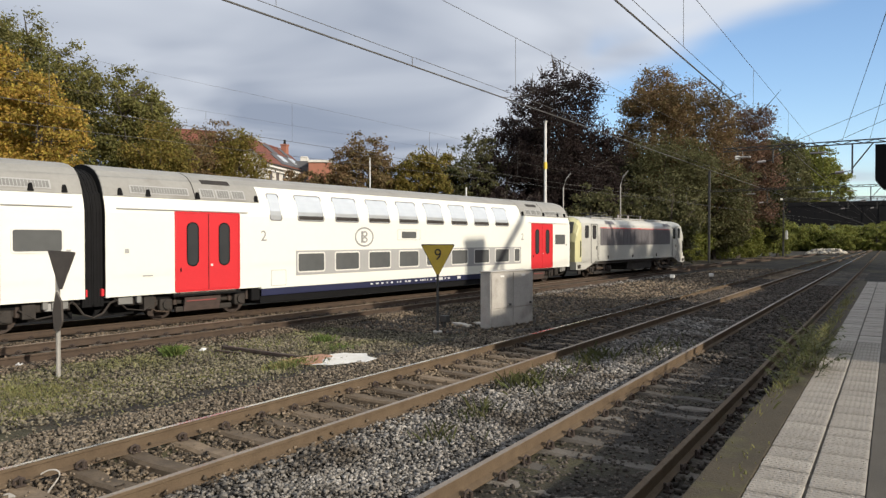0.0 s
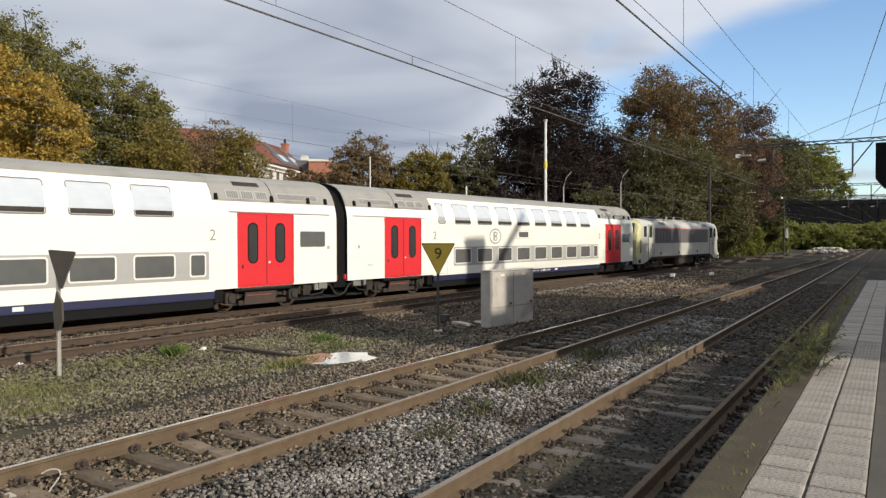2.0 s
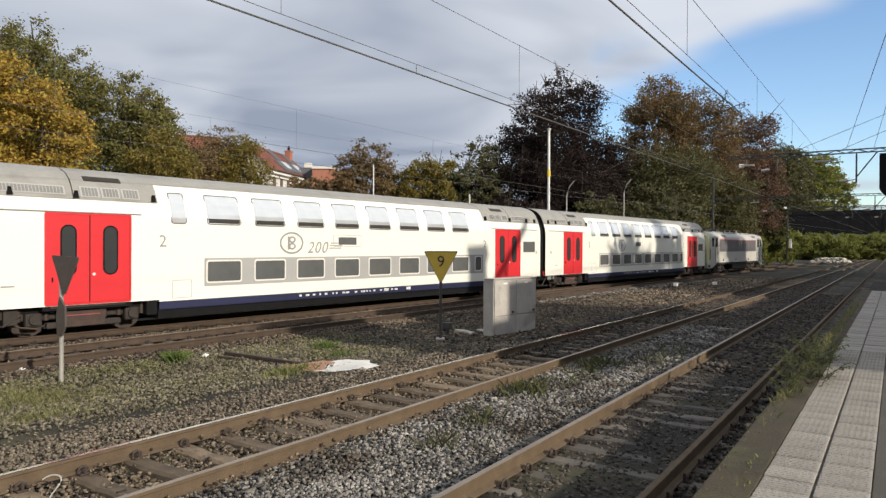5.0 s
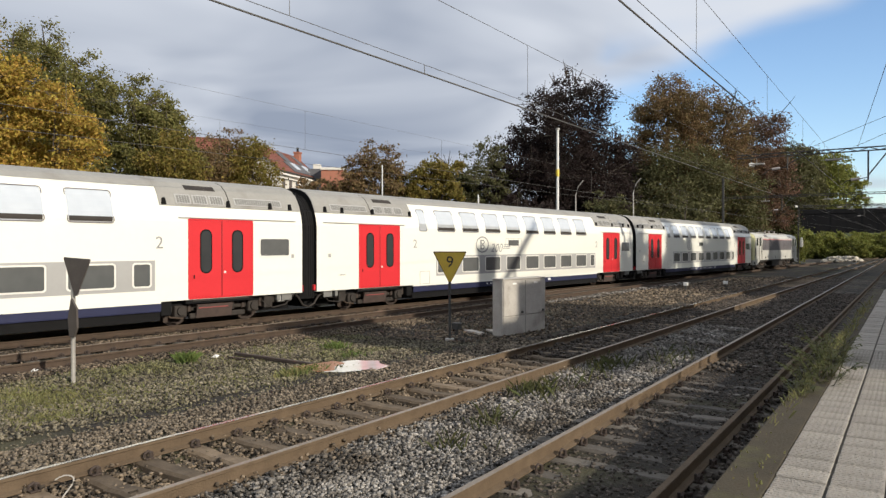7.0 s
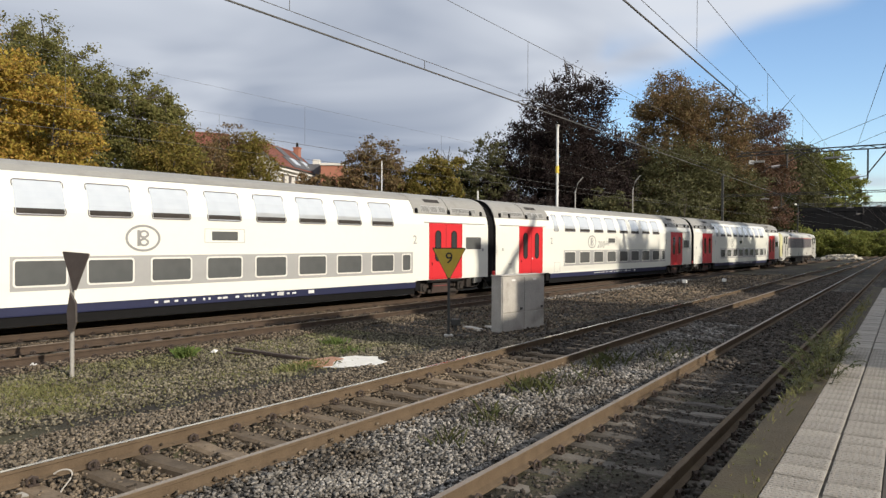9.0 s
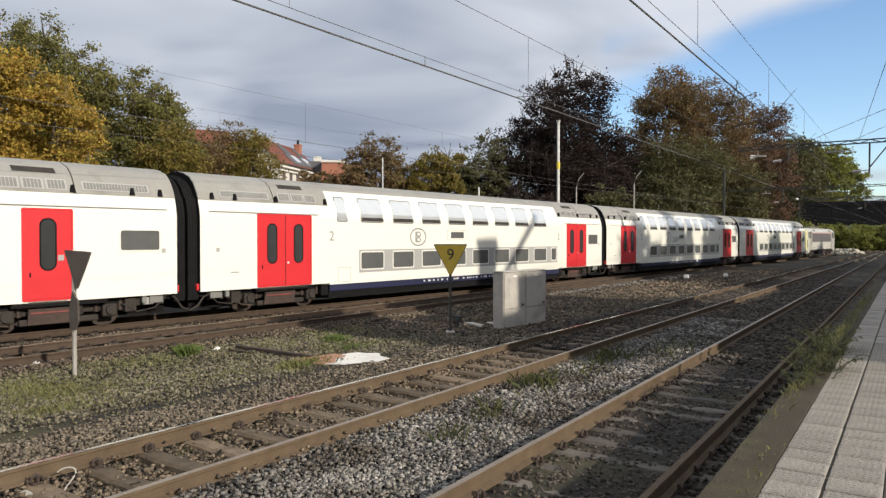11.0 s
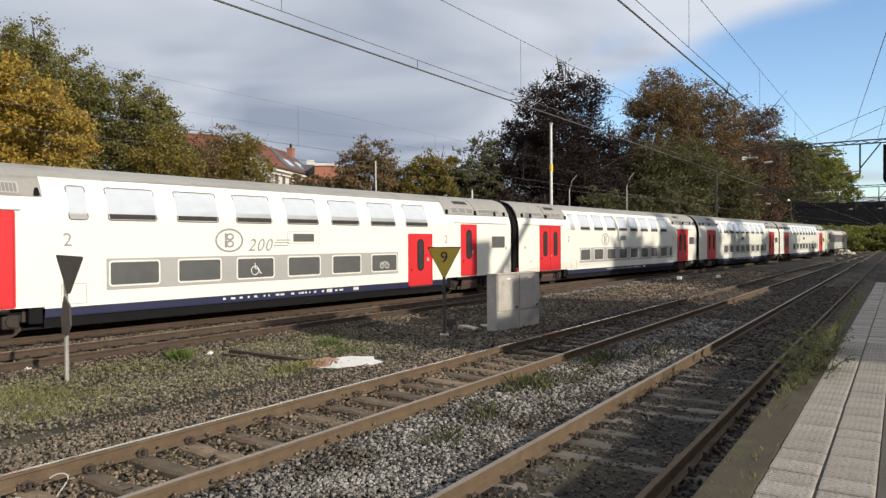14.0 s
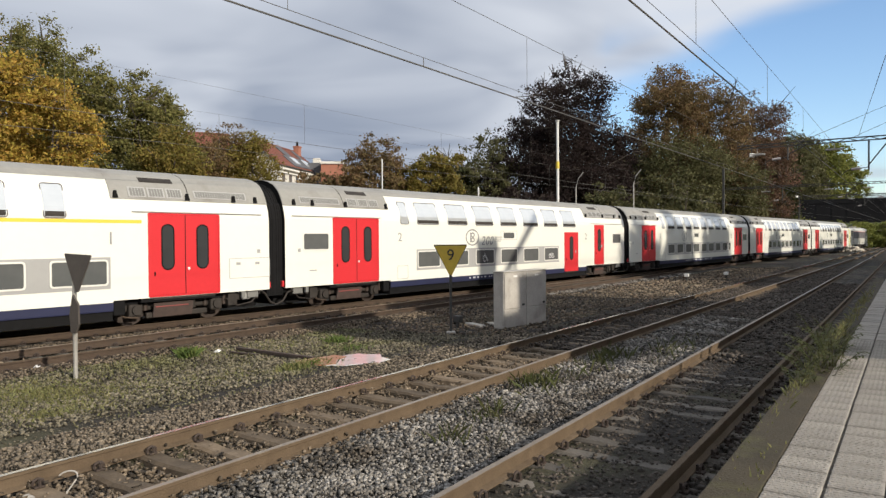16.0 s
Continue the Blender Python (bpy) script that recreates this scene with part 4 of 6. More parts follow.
    part("valve_box", Mesh().box(-1.25, -0.95, -1.27, -1.2, 0.52, 0.72, 0.02), M_BAND, c, "small grey valve box")
    return c


def loco():
    c = empty("electric_locomotive", on_line(0), "grey and white electric locomotive with pale yellow cab end", "locomotive", "train")
    side = [(1.42, 0.98), (1.42, 2.98), (1.37, 3.22), (1.20, 3.42), (0.85, 3.56), (0.0, 3.62)]
    poly = [(-y, z) for y, z in side] + [(y, z) for y, z in reversed(side[:-1])]
    n = len(poly)
    part("body", Mesh().prism(poly, 3.3, 15.6, "x"), M_LOCO, c, "light grey painted body")

    def hull(x0, s, rows, material, label):
        """A run of sections that narrow and sink towards a cab's face: distance, width, roof height."""
        v = []
        for dx, k, top in rows:
            v += [(x0 + s * dx, y * k, z if z < 2.0 else 2.0 + (z - 2.0) * (top - 2.0) / 1.62) for y, z in poly]
        f = [(k * n + i, k * n + (i + 1) % n, (k + 1) * n + (i + 1) % n, (k + 1) * n + i) for k in range(len(rows) - 1) for i in range(n)]
        return part("cab", Mesh().add(v, f + [tuple(range((len(rows) - 1) * n, len(rows) * n)), tuple(range(n - 1, -1, -1))]), material, c, label)

    for x0, s, nose in ((3.3, -1, M_LOCOY), (15.6, 1, M_LOCO)):
        cb = hull(x0, s, ((0, 1, 3.62), (0.1, 1, 3.66), (1.6, 1, 3.70), (2.25, 0.99, 3.66)), M_LOCO, "pale grey cab")
        ns = hull(x0, s, ((2.252, 0.985, 3.64), (2.5, 0.97, 3.40), (2.75, 0.95, 2.78), (2.9, 0.92, 2.2)), nose, "pale yellow nose" if nose is M_LOCOY else "grey nose")
        part("windscreen", Mesh().add([(x0 + s * 2.53, -1.05, 3.32), (x0 + s * 2.53, 1.05, 3.32), (x0 + s * 2.79, 1.1, 2.66), (x0 + s * 2.79, -1.1, 2.66)], [(0, 1, 2, 3)]), M_GLASS, ns, "dark sloping windscreen")
        for y in (-1.0, 0.75):
            part("headlight", Mesh().box(*sorted((x0 + s * 2.86, x0 + s * 2.94)), y, y + 0.25, 1.35, 1.6, 0.02), M_PALE, ns)
        part("apron", Mesh().prism([(x0 + s * 2.93, 0.55), (x0 + s * 2.93, 1.0), (x0 + s * 0.4, 1.0), (x0 + s * 0.8, 0.84), (x0 + s * 1.8, 0.55)], -1.40, 1.40, "y"), M_LOCO, cb, "pale grey lower apron")
        for y in (-0.9, 0.9):
            part("buffer", Mesh().tube([(x0 + s * 2.9, y, 1.0), (x0 + s * 3.24, y, 1.0)], 0.12, 12).tube([(x0 + s * 3.2, y, 1.0), (x0 + s * 3.26, y, 1.0)], 0.25, 14), M_UNDER, cb)
        for z in (0.62, 0.30):
            part("footstep", Mesh().box(*sorted((x0 + s * 2.4, x0 + s * 2.75)), -1.44, -1.36, z, z + 0.22, 0.01), M_UNDER, cb, "dark framed footstep")
        part("grab_rail", Mesh().tube([(x0 + s * 2.42, -1.36, 1.25), (x0 + s * 2.44, -1.44, 1.35), (x0 + s * 2.42, -1.44, 2.1), (x0 + s * 2.36, -1.36, 2.25)], 0.025, 6), M_BLACK, cb)
        d = part("cab_door", ring(rounded(0.86, 2.35, 0.05), rounded(0.79, 2.28, 0.05), -0.012, 0.01), M_LOUVRE, cb, "pale cab door with dark seal", pose(x0 + s * 0.62, -1.42, 2.05))
        for w, h, x, z, par in ((0.42, 0.72, 0.0, 0.68, d), (0.40, 0.66, s * 1.0, 0.70, d)):
            part("pane", ring(rounded(w + 0.08, h + 0.08, 0.1), rounded(w, h, 0.08), -0.014, 0.006).add([(p[0], -0.006, p[1]) for p in rounded(w, h, 0.08)], [tuple(range(20))]), M_SLOT, par, "dark cab side window", pose(x, 0, z))
        part("door_handle", Mesh().tube([(0.25, -0.03, -0.35), (0.25, -0.05, -0.15)], 0.025, 6), M_BLACK, d)
        for e in (-0.5, 0.5):
            part("handrail", Mesh().tube([(e, -0.06, -1.0), (e, -0.06, 0.5)], 0.018, 6), M_POST, d)
    part("side_panel", Mesh().box(3.5, 15.35, -1.432, -1.40, 1.93, 2.97, 0.01), M_LOCOD, c, "dark grey ribbed side panel")
    for k in range(19):
        x = 3.9 + 0.6 * k
        part("rib", Mesh().box(x, x + 0.03, -1.440, -1.42, 2.0, 2.92), M_LOCOD, c)
    part("red_line", Mesh().box(3.5, 15.35, -1.436, -1.38, 2.985, 3.03), M_RED, c, "thin red line")
    part("lower_rail", Mesh().box(2.9, 16.0, -1.445, -1.40, 0.98, 1.10, 0.01), M_LOCO, c, "pale lower edge")
    for x in (4.6, 8.4, 12.6):
        part("jacking_point", Mesh().box(x - 0.09, x + 0.09, -1.452, -1.43, 1.12, 1.30, 0.02), M_UNDER, c)
    for x in (4.4, 14.2):
        part("roof_hatch", Mesh().add([(x, -1.385, 3.24), (x + 1.3, -1.385, 3.24), (x + 1.2, -1.215, 3.44), (x + 0.1, -1.215, 3.44)], [(0, 1, 2, 3)]), M_LOCOD, c, "dark recessed roof hatch")
    part("underframe", Mesh().box(1.4, 17.6, -1.36, 1.36, 0.80, 0.985, 0.02), M_UNDER, c)
    part("tank", Mesh().box(8.0, 12.2, -1.25, 1.25, 0.3, 0.82, 0.05), M_UNDER, c, "dark equipment boxes")
    for x in (4.0, 14.9):
        bogie(c, x, WHEELS)
    for a, b in ((3.6, 6.6), (7.0, 12.0), (12.4, 15.3)):
        part("roof_cover", Mesh().box(a, b, -0.8, 0.8, 3.50, 3.70, 0.06), M_ROOF, c, "grey roof cover")
    pan = part("pantograph", Mesh().box(5.4, 7.2, -0.6, 0.6, 3.74, 3.80, 0.01), M_MAST, c, "folded dark pantograph")
    part("pantograph_arm", Mesh().tube([(5.4, -0.5, 3.8), (7.0, -0.3, 3.95)], 0.03, 6).tube([(5.4, 0.5, 3.8), (7.0, 0.3, 3.95)], 0.03, 6).tube([(5.5, -0.9, 3.98), (5.5, 0.9, 3.98)], 0.03, 6), M_MAST, pan)
    for x in (8.4, 10.0, 12.2):
        part("insulator", Mesh().tube([(x, -0.4, 3.68), (x, -0.4, 3.92)], 0.07, 8), M_INSUL, c)
    part("roof_cable", Mesh().tube([(8.2, -0.4, 3.93), (12.6, -0.4, 3.93)], 0.03, 6), M_MAST, c)
    return c


LOCO = loco()
COACHES = [coach(k) for k in "ABCDE"]


# ---- overhead line ----
def wire_run(name, at, y0, y1, step, label, zc, zm, first=0.0, aux=0.0, thick=1.0, reach=60.0):
    """A contact wire, an auxiliary wire close over it, the main carrier and the droppers between, along local y."""
    w = empty(name, at, label, "overhead wire", "overhead line", "structure")
    part("contact_wire", Mesh().tube([(0, y0, zc), (0, y1, zc)], 0.011 * thick, 6), M_WIRE, w)
    low = zc + aux
    if aux:
        part("auxiliary_wire", Mesh().tube([(0, y0, low), (0, y1, low)], 0.0042 * thick, 6), M_WIRE, w)
    part("carrier_wire", Mesh().tube([(0, y0, zm), (0, y1, zm)], 0.0045 * thick, 6), M_WIRE, w)
    y = y0 + first
    while y < reach:
        part("dropper", Mesh().tube([(0, y, low), (0, y, zm)], 0.004, 5), M_WIRE, w)
        if aux:
            part("clamp", Mesh().tube([(0, y + step * 0.45, zc), (0, y + step * 0.45, low)], 0.006, 5), M_WIRE, w)
        y += step


wire_run("overhead_line", pose(-2.70, 0, 0), -10, 150, 6.3, "dark contact and carrier wires over the platform track", 4.96, 6.08, 2.0, 0.18, 1.1)
wire_run("overhead_line", pose(-6.47, 0, 0, 0, 0, -0.73), -10, 150, 6.3, "dark contact and carrier wires over the middle track", 4.93, 6.2, 3.5, 0.14, 1.1)
wire_run("overhead_line", pose(-15.5, 0, 0, 0, 0, -1.7), -10, 120, 7.0, "thin wires over the far track", 5.1, 6.26, 4.0, 0.0, 0.6)
wire_run("overhead_line", pose(-TSIDE.x * TRAIN_OFF, -TSIDE.y * TRAIN_OFF, 0, 0, 0, -TRAIN_TURN), -20, 160, 7.0, "thin wires over the train", 5.2, 6.3, 5.0, 0.0, 0.6)


def portal(y, x0, x1, z, masts, arms, label):
    p = empty("catenary_gantry", pose(0, y, 0), label, "gantry", "gantries", "structure")
    m = Mesh().box(x0, x1, -0.06, 0.06, z + 0.02, z + 0.07).box(x0, x1, -0.06, 0.06, z + 0.19, z + 0.24)
    n = int((x1 - x0) / 0.9)
    for i in range(n):
        a = x0 + (x1 - x0) * i / n
        m.tube([(a, 0, z + 0.05), (a + 0.45, 0, z + 0.21), (a + 0.9, 0, z + 0.05)], 0.022, 4)
    part("beam", m, M_MAST, p, "dark lattice beam")
    for x, top in masts:
        part("mast", Mesh().box(x - 0.10, x + 0.10, -0.12, 0.12, -0.4, top, 0.01), M_MAST, p, "steel mast")
    for x, drop in arms:
        a = part("arm", Mesh().tube([(x, 0, z + 0.05), (x, 0, z - drop)], 0.045, 6).tube([(x + 0.9, 0, z + 0.05), (x + 0.03, 0, z - drop + 0.3)], 0.035, 6)
                 .tube([(x, 0, z - drop + 0.15), (x - 0.9, 0, z - drop + 0.05), (x - 1.2, 0, z - drop - 0.2)], 0.022, 6), M_MAST, p, "drop arm with registration tube")
        part("insulator", Mesh().tube([(x - 0.35, 0, z - drop + 0.11), (x - 0.75, 0, z - drop + 0.07)], 0.07, 8), M_INSUL, a, "pale insulator")
        part("lamp", Mesh().box(x - 1.9, x - 1.1, -0.1, 0.1, z - 0.35, z - 0.26, 0.02).tube([(x - 1.5, 0, z - 0.27), (x - 1.5, 0, z + 0.02)], 0.02, 5), M_POST, a, "flat grey lamp housing")


portal(40.7, -7.9, 2.6, 6.95, [(2.5, 10.2)], [(-1.75, 1.45), (-5.4, 0.7)], "dark lattice catenary gantry arm over two tracks")
portal(75.5, -16.1, 2.6, 7.0, [(-16.0, 9.2), (2.5, 7.4)], [(-1.75, 1.3), (-5.0, 1.2), (-10.5, 1.3)], "dark catenary gantry with tall mast beside trees")
portal(106, -12.8, 2.6, 7.4, [(-12.7, 7.8), (2.5, 7.8)], [(-1.75, 1.3), (-5.0, 1.3)], "far dark catenary gantry before the bridge")


def floodlight(x, y, z, size, label):
    f = empty("floodlight", pose(x, y, z, -25, 0, 20), label, "lamp", "floodlights")
    part("housing", Mesh().box(-size, size, -size * 0.5, size * 0.5, -size * 0.8, size * 0.8, 0.02), M_MASTW, f, "white lamp housing")
    part("glass", Mesh().box(-size * 0.85, size * 0.85, -size * 0.56, -size * 0.5, -size * 0.65, size * 0.65), M_FRAME, f)
    part("bracket", Mesh().tube([(0, 0.02, size * 0.7), (0, 0.05, size * 0.8 + 0.45)], 0.03, 6), M_MAST, f)


floodlight(-7.15, 40.7, 6.62, 0.13, "small white floodlight hanging from the gantry arm")
floodlight(-12.95, 105.8, 7.6, 0.17, "small white floodlight on the far gantry mast")
o = empty("signal_box_cover", pose(-12.3, 105.7, 0), "white weathered equipment box hung on the far mast", "equipment box")
part("box", Mesh().box(-0.15, 0.2, -0.15, 0.15, 2.1, 3.0, 0.04).prism([(-0.15, 3.0), (0.2, 3.0), (0.1, 3.4), (0.0, 3.4)], -0.15, 0.15, "y"), M_MASTW, o)
part("strap", Mesh().box(-0.35, 0.28, -0.03, 0.03, 2.5, 2.56), M_MAST, o)


def stay(a, b, label, r=0.012):
    w = empty("stay_wire", Matrix.Translation(a), label, "wire", "stay wires", "structure")
    part("wire", Mesh().tube([(0, 0, 0), Vector(b) - Vector(a)], r, 6), M_WIRE, w)


stay((2.5, 40.7, 10.0), (-4.7, 40.7, 7.2), "thin stay wire down to the gantry beam")
stay((2.5, 40.7, 9.3), (-2.4, 40.7, 7.2), "thin stay wire down to the gantry beam")
stay((0.4, 12.0, 7.2), (-2.2, 40.7, 7.2), "thin wire running up over the platform", 0.009)
stay((0.9, 12.0, 8.6), (-1.0, 40.7, 7.2), "thin wire running up over the platform", 0.009)


# ---- trees and bushes ----
def leaf_mesh(name, blobs, count, size, material, seed, clump=0.9, per=45):
    """Leaves in clumps spread through rough ellipsoids (centre, radii), thicker towards their skins."""
    rng = np.random.default_rng(seed)
    vol = np.array([b[1][0] * b[1][1] * b[1][2] for b in blobs])
    pick = rng.choice(len(blobs), size=max(8, count // per), p=vol / vol.sum())
    cen, rad = np.array([b[0] for b in blobs])[pick], np.array([b[1] for b in blobs])[pick]
    d = rng.normal(size=(len(pick), 3))
    d /= np.linalg.norm(d, axis=1)[:, None]
    centres = cen + d * rad * (rng.uniform(0.25, 1.0, len(pick)) ** 0.45)[:, None] * rng.uniform(0.86, 1.12, (len(pick), 1))
    k = rng.integers(0, len(pick), count)
    p = centres[k] + rng.normal(size=(count, 3)) * clump * np.array([0.55, 0.55, 0.36]) * rng.uniform(0.5, 1.2, (count, 1))
    n = rng.normal(size=(count, 3)) + np.array([0, 0, 0.5])
    n /= np.linalg.norm(n, axis=1)[:, None]
    u = np.cross(n, rng.normal(size=(count, 3)))
    u /= np.linalg.norm(u, axis=1)[:, None]
    w = np.cross(n, u)
    s = size * rng.uniform(0.55, 1.3, (count, 1))
    q = np.stack([p - u * s, p + w * s * 0.55 + n * s * 0.12, p + u * s, p - w * s * 0.55 + n * s * 0.12], 1).reshape(-1, 3)
    return raw_mesh(name, q, np.arange(count * 4).reshape(-1, 4), material)


def tree(at, height, radius, kind, label, seed, count=9000, size=0.2, low=0.12, extra=(), squash=1.0, name="tree", group="trees behind the line", bare=0.0, per=45):
    """A tapered trunk with limbs and a crown of leaf clumps between low and the full height."""
    rng = random.Random(seed)
    t = empty(name, Matrix.Translation(at), label, "tree" if name == "tree" else "bush", group)
    z0 = height * low
    mid = (height + z0) / 2
    blobs = [((0, 0, mid), (radius * 0.9, radius * 0.9, (height - z0) * 0.48))]
    count, size = int(count * 1.6), size * 0.86
    for i in range(12):
        a = rng.uniform(0, 6.28)
        z = rng.uniform(z0 + 0.12 * height, height * 0.9)
        k = math.sqrt(max(0.1, 1 - ((z - mid) / (height - z0) * 1.85) ** 2))
        r = radius * rng.uniform(0.28, 0.46)
        blobs.append(((math.cos(a) * radius * 0.72 * k, math.sin(a) * radius * 0.72 * k, z), (r, r, r * 0.85 * squash)))
    for b in extra:
        blobs.append(b)
    trunk = Mesh().tube([(0, 0, -0.6), (rng.uniform(-0.1, 0.1), rng.uniform(-0.1, 0.1), height * 0.3), (rng.uniform(-0.4, 0.4), rng.uniform(-0.4, 0.4), height * 0.62), (rng.uniform(-0.6, 0.6), 0, height * 0.92)], height * 0.022, 9, 0.03)
    for b, r in blobs[1:]:
        s = height * rng.uniform(0.2, 0.5)
        trunk.tube([(0, 0, s), (b[0] * 0.45, b[1] * 0.45, (s + b[2]) / 2 - 0.2), b], height * 0.008, 6, 0.015)
        for k in range(3 if not bare else 8):
            e = (b[0] + rng.uniform(-1, 1) * r[0] * (1 + bare), b[1] + rng.uniform(-1, 1) * r[1] * (1 + bare), b[2] + rng.uniform(-0.2, 1) * r[2] * (1 + bare))
            trunk.tube([b, e], height * (0.0042 if bare > 0.4 else 0.003), 4, 0.02)
    part("trunk", trunk, M_BARK, t, "dark bark trunk and limbs")
    part("crown", leaf_mesh("crown", blobs, count, size, LEAF[kind], seed, max(0.45, radius * 0.16), per), LEAF[kind], t)
    return t


# upright sprays at the copper beech's top and flat ones down its side along the line
SPIRES = tuple(((0.84 * u, 0.54 * u, z), (r, r, h)) for u, z, r, h in (
    (0.2, 20.6, 0.5, 1.5), (1.2, 20.0, 0.5, 1.5), (-1.0, 19.8, 0.5, 1.6), (2.4, 18.8, 0.6, 1.4), (-2.2, 18.4, 0.6, 1.5), (3.6, 17.2, 0.8, 1.2),
    (4.6, 15.4, 1.2, 0.9), (5.6, 13.8, 1.4, 0.9), (6.4, 12.4, 1.5, 1.0), (-3.6, 16.4, 0.9, 1.2), (-4.6, 14.6, 1.2, 1.2)))
T_YEL, T_GRN = "tree with golden yellow autumn leaves behind the train", "tall green tree behind the train"
tree(spot(68.4, 30), 12.2, 3.2, "yellow", T_YEL, 1, 30000, 0.095, 0.1, per=150)
tree(spot(63.4, 31), 9.9, 2.35, "yellow", T_YEL, 2, 23000, 0.095, 0.1, per=150)
tree(spot(65.8, 41), 16.6, 3.8, "green", T_GRN, 3, 26000, 0.11, per=110)
tree(spot(61.8, 40), 14.4, 3.1, "green", T_GRN, 4, 22000, 0.11, per=110)
tree(spot(58.2, 40), 12.8, 3.1, "green", T_GRN, 5, 22000, 0.105, per=110)
tree(spot(56.0, 40), 11.1, 2.5, "green", T_GRN, 36, 15000, 0.105, per=110)
tree(spot(55.2, 37), 8.7, 1.9, "olive", "small olive tree behind the train", 6, 14000, 0.095)
tree(spot(53.4, 42), 9.3, 2.0, "brown", "tree with reddish brown leaves behind the train", 7, 16000, 0.095)
tree(spot(51.2, 45), 10.1, 2.4, "brown", "tree with thinning brown leaves behind the train", 8, 13000, 0.095, bare=0.3)
tree(spot(49.0, 44), 9.7, 1.9, "olive", "tree with olive yellow leaves behind the train", 9, 13000, 0.095)
tree(spot(39.8, 60), 11.5, 3.3, "brown", "round brown-leaved tree behind the train", 10, 15000, 0.15)
tree(spot(37.2, 62), 9.4, 2.7, "olive", "low olive-leaved tree behind the train", 11, 9000, 0.15)
tree(spot(34.8, 61), 10.7, 2.7, "olive", "tree with thinning golden leaves", 12, 9000, 0.15, bare=0.3)
tree(spot(42.0, 60), 8.6, 2.2, "brown", "low brown-leaved tree behind the train", 13, 9000, 0.15)
tree(spot(43.2, 59), 7.6, 2.3, "brown", "low brown-leaved tree behind the train", 37, 9000, 0.15)
tree(spot(30.2, 74), 14.0, 3.4, "ivy", "grey-green tree beside the copper beech", 14, 9000, 0.17)
tree(spot(27.6, 76), 15.6, 5.2, "copper", "dark copper-leaved tree behind the line", 15, 20000, 0.15, bare=0.4)
tree(spot(24.0, 75), 20.4, 5.3, "copper", "tall copper beech with nearly black leaves", 16, 38000, 0.15, bare=0.3, extra=SPIRES)
tree(spot(21.6, 76), 15.2, 4.4, "copper", "dark copper-leaved tree behind the line", 17, 20000, 0.15, bare=0.35)
tree(spot(19.0, 95), 13.5, 3.2, "olive", "yellowing tree in a gap between dark trees", 18, 5000, 0.26)
tree(spot(15.9, 84), 24.0, 5.0, "brown", "tall tree with rusty brown and green leaves", 19, 40000, 0.15)
tree(spot(13.0, 86), 22.6, 5.6, "brown", "tall tree with thin brown leaves and bare twigs", 20, 26000, 0.15, bare=0.75)
tree(spot(15.4, 80), 14.5, 6.0, "ivy", "dark green ivy-grown tree", 21, 24000, 0.17, 0.03)
tree(spot(11.6, 84), 12.5, 4.6, "ivy", "dark green ivy-grown tree", 22, 20000, 0.17, 0.03)
tree(spot(10.0, 92), 20.8, 5.2, "russet", "tree with dull red-brown leaves", 23, 26000, 0.17, bare=0.5)
tree(spot(7.6, 168, 4), 24.0, 8.6, "ivy", "grey-green tree beyond the bridge", 24, 14000, 0.36)
tree(spot(5.5, 176, 5), 21.0, 8.0, "bright", "bright green tree beyond the bridge", 25, 13000, 0.38)
tree(spot(4.0, 180, 5), 18.5, 5.8, "bright", "bright green tree beyond the bridge", 26, 6000, 0.38)
tree(spot(8.8, 98), 13.0, 4.0, "dark", "dark tree by the bridge", 27, 10000, 0.28, 0.03)

tree(spot(37.8, 74), 9.6, 3.4, "dark", "dark tree behind the low trees", 28, 5000, 0.22)
tree(spot(44.6, 70), 9.9, 2.6, "brown", "brown-leaved tree below the houses", 29, 4000, 0.22)
tree(spot(52.0, 56), 10.6, 2.6, "olive", "olive-leaved tree before the houses", 30, 5000, 0.2)
tree(spot(55.2, 52), 11.6, 2.6, "olive", "olive-leaved tree behind the train", 33, 5000, 0.2)
tree(spot(32.6, 74), 11.2, 3.2, "dark", "dark tree behind the golden tree", 34, 6000, 0.22)
tree(spot(18.4, 82), 13.5, 3.4, "dark", "dark tree between the tall trees", 35, 7000, 0.24, 0.03)


def bush(at, h, r, kind, label, seed, count, size=0.14):
    tree(at, h, r, kind, label, seed, count, size, 0.02, (((0, 0, h * 0.3), (r, r, h * 0.32)),), name="bush", group="bushes along the line")


rng_b = random.Random(21)
for i in range(15):
    az = 33.5 - i * 1.35
    bush(spot(az + rng_b.uniform(-0.4, 0.4), 68 + rng_b.uniform(-3, 4)), rng_b.uniform(5.2, 7.6), rng_b.uniform(2.2, 3.0), "copper" if i < 9 else "ivy", "dark undergrowth behind the line", 100 + i, 3800, 0.2)
for i in range(9):
    az = 14.6 - i * 0.92
    bush(spot(az, 76 + i * 3.2 + rng_b.uniform(-1, 1)), rng_b.uniform(4.0, 6.6), rng_b.uniform(1.6, 2.4), "bright", "bright green bush on the bank", 130 + i, 5000, 0.15)
for i in range(14):
    az = 46 + i * 1.7
    bush(spot(az, 37 + rng_b.uniform(-2, 4)), rng_b.uniform(3.5, 5.5), rng_b.uniform(1.6, 2.3), ("green", "olive")[i % 2], "green hedge behind the train", 150 + i, 2200, 0.16)
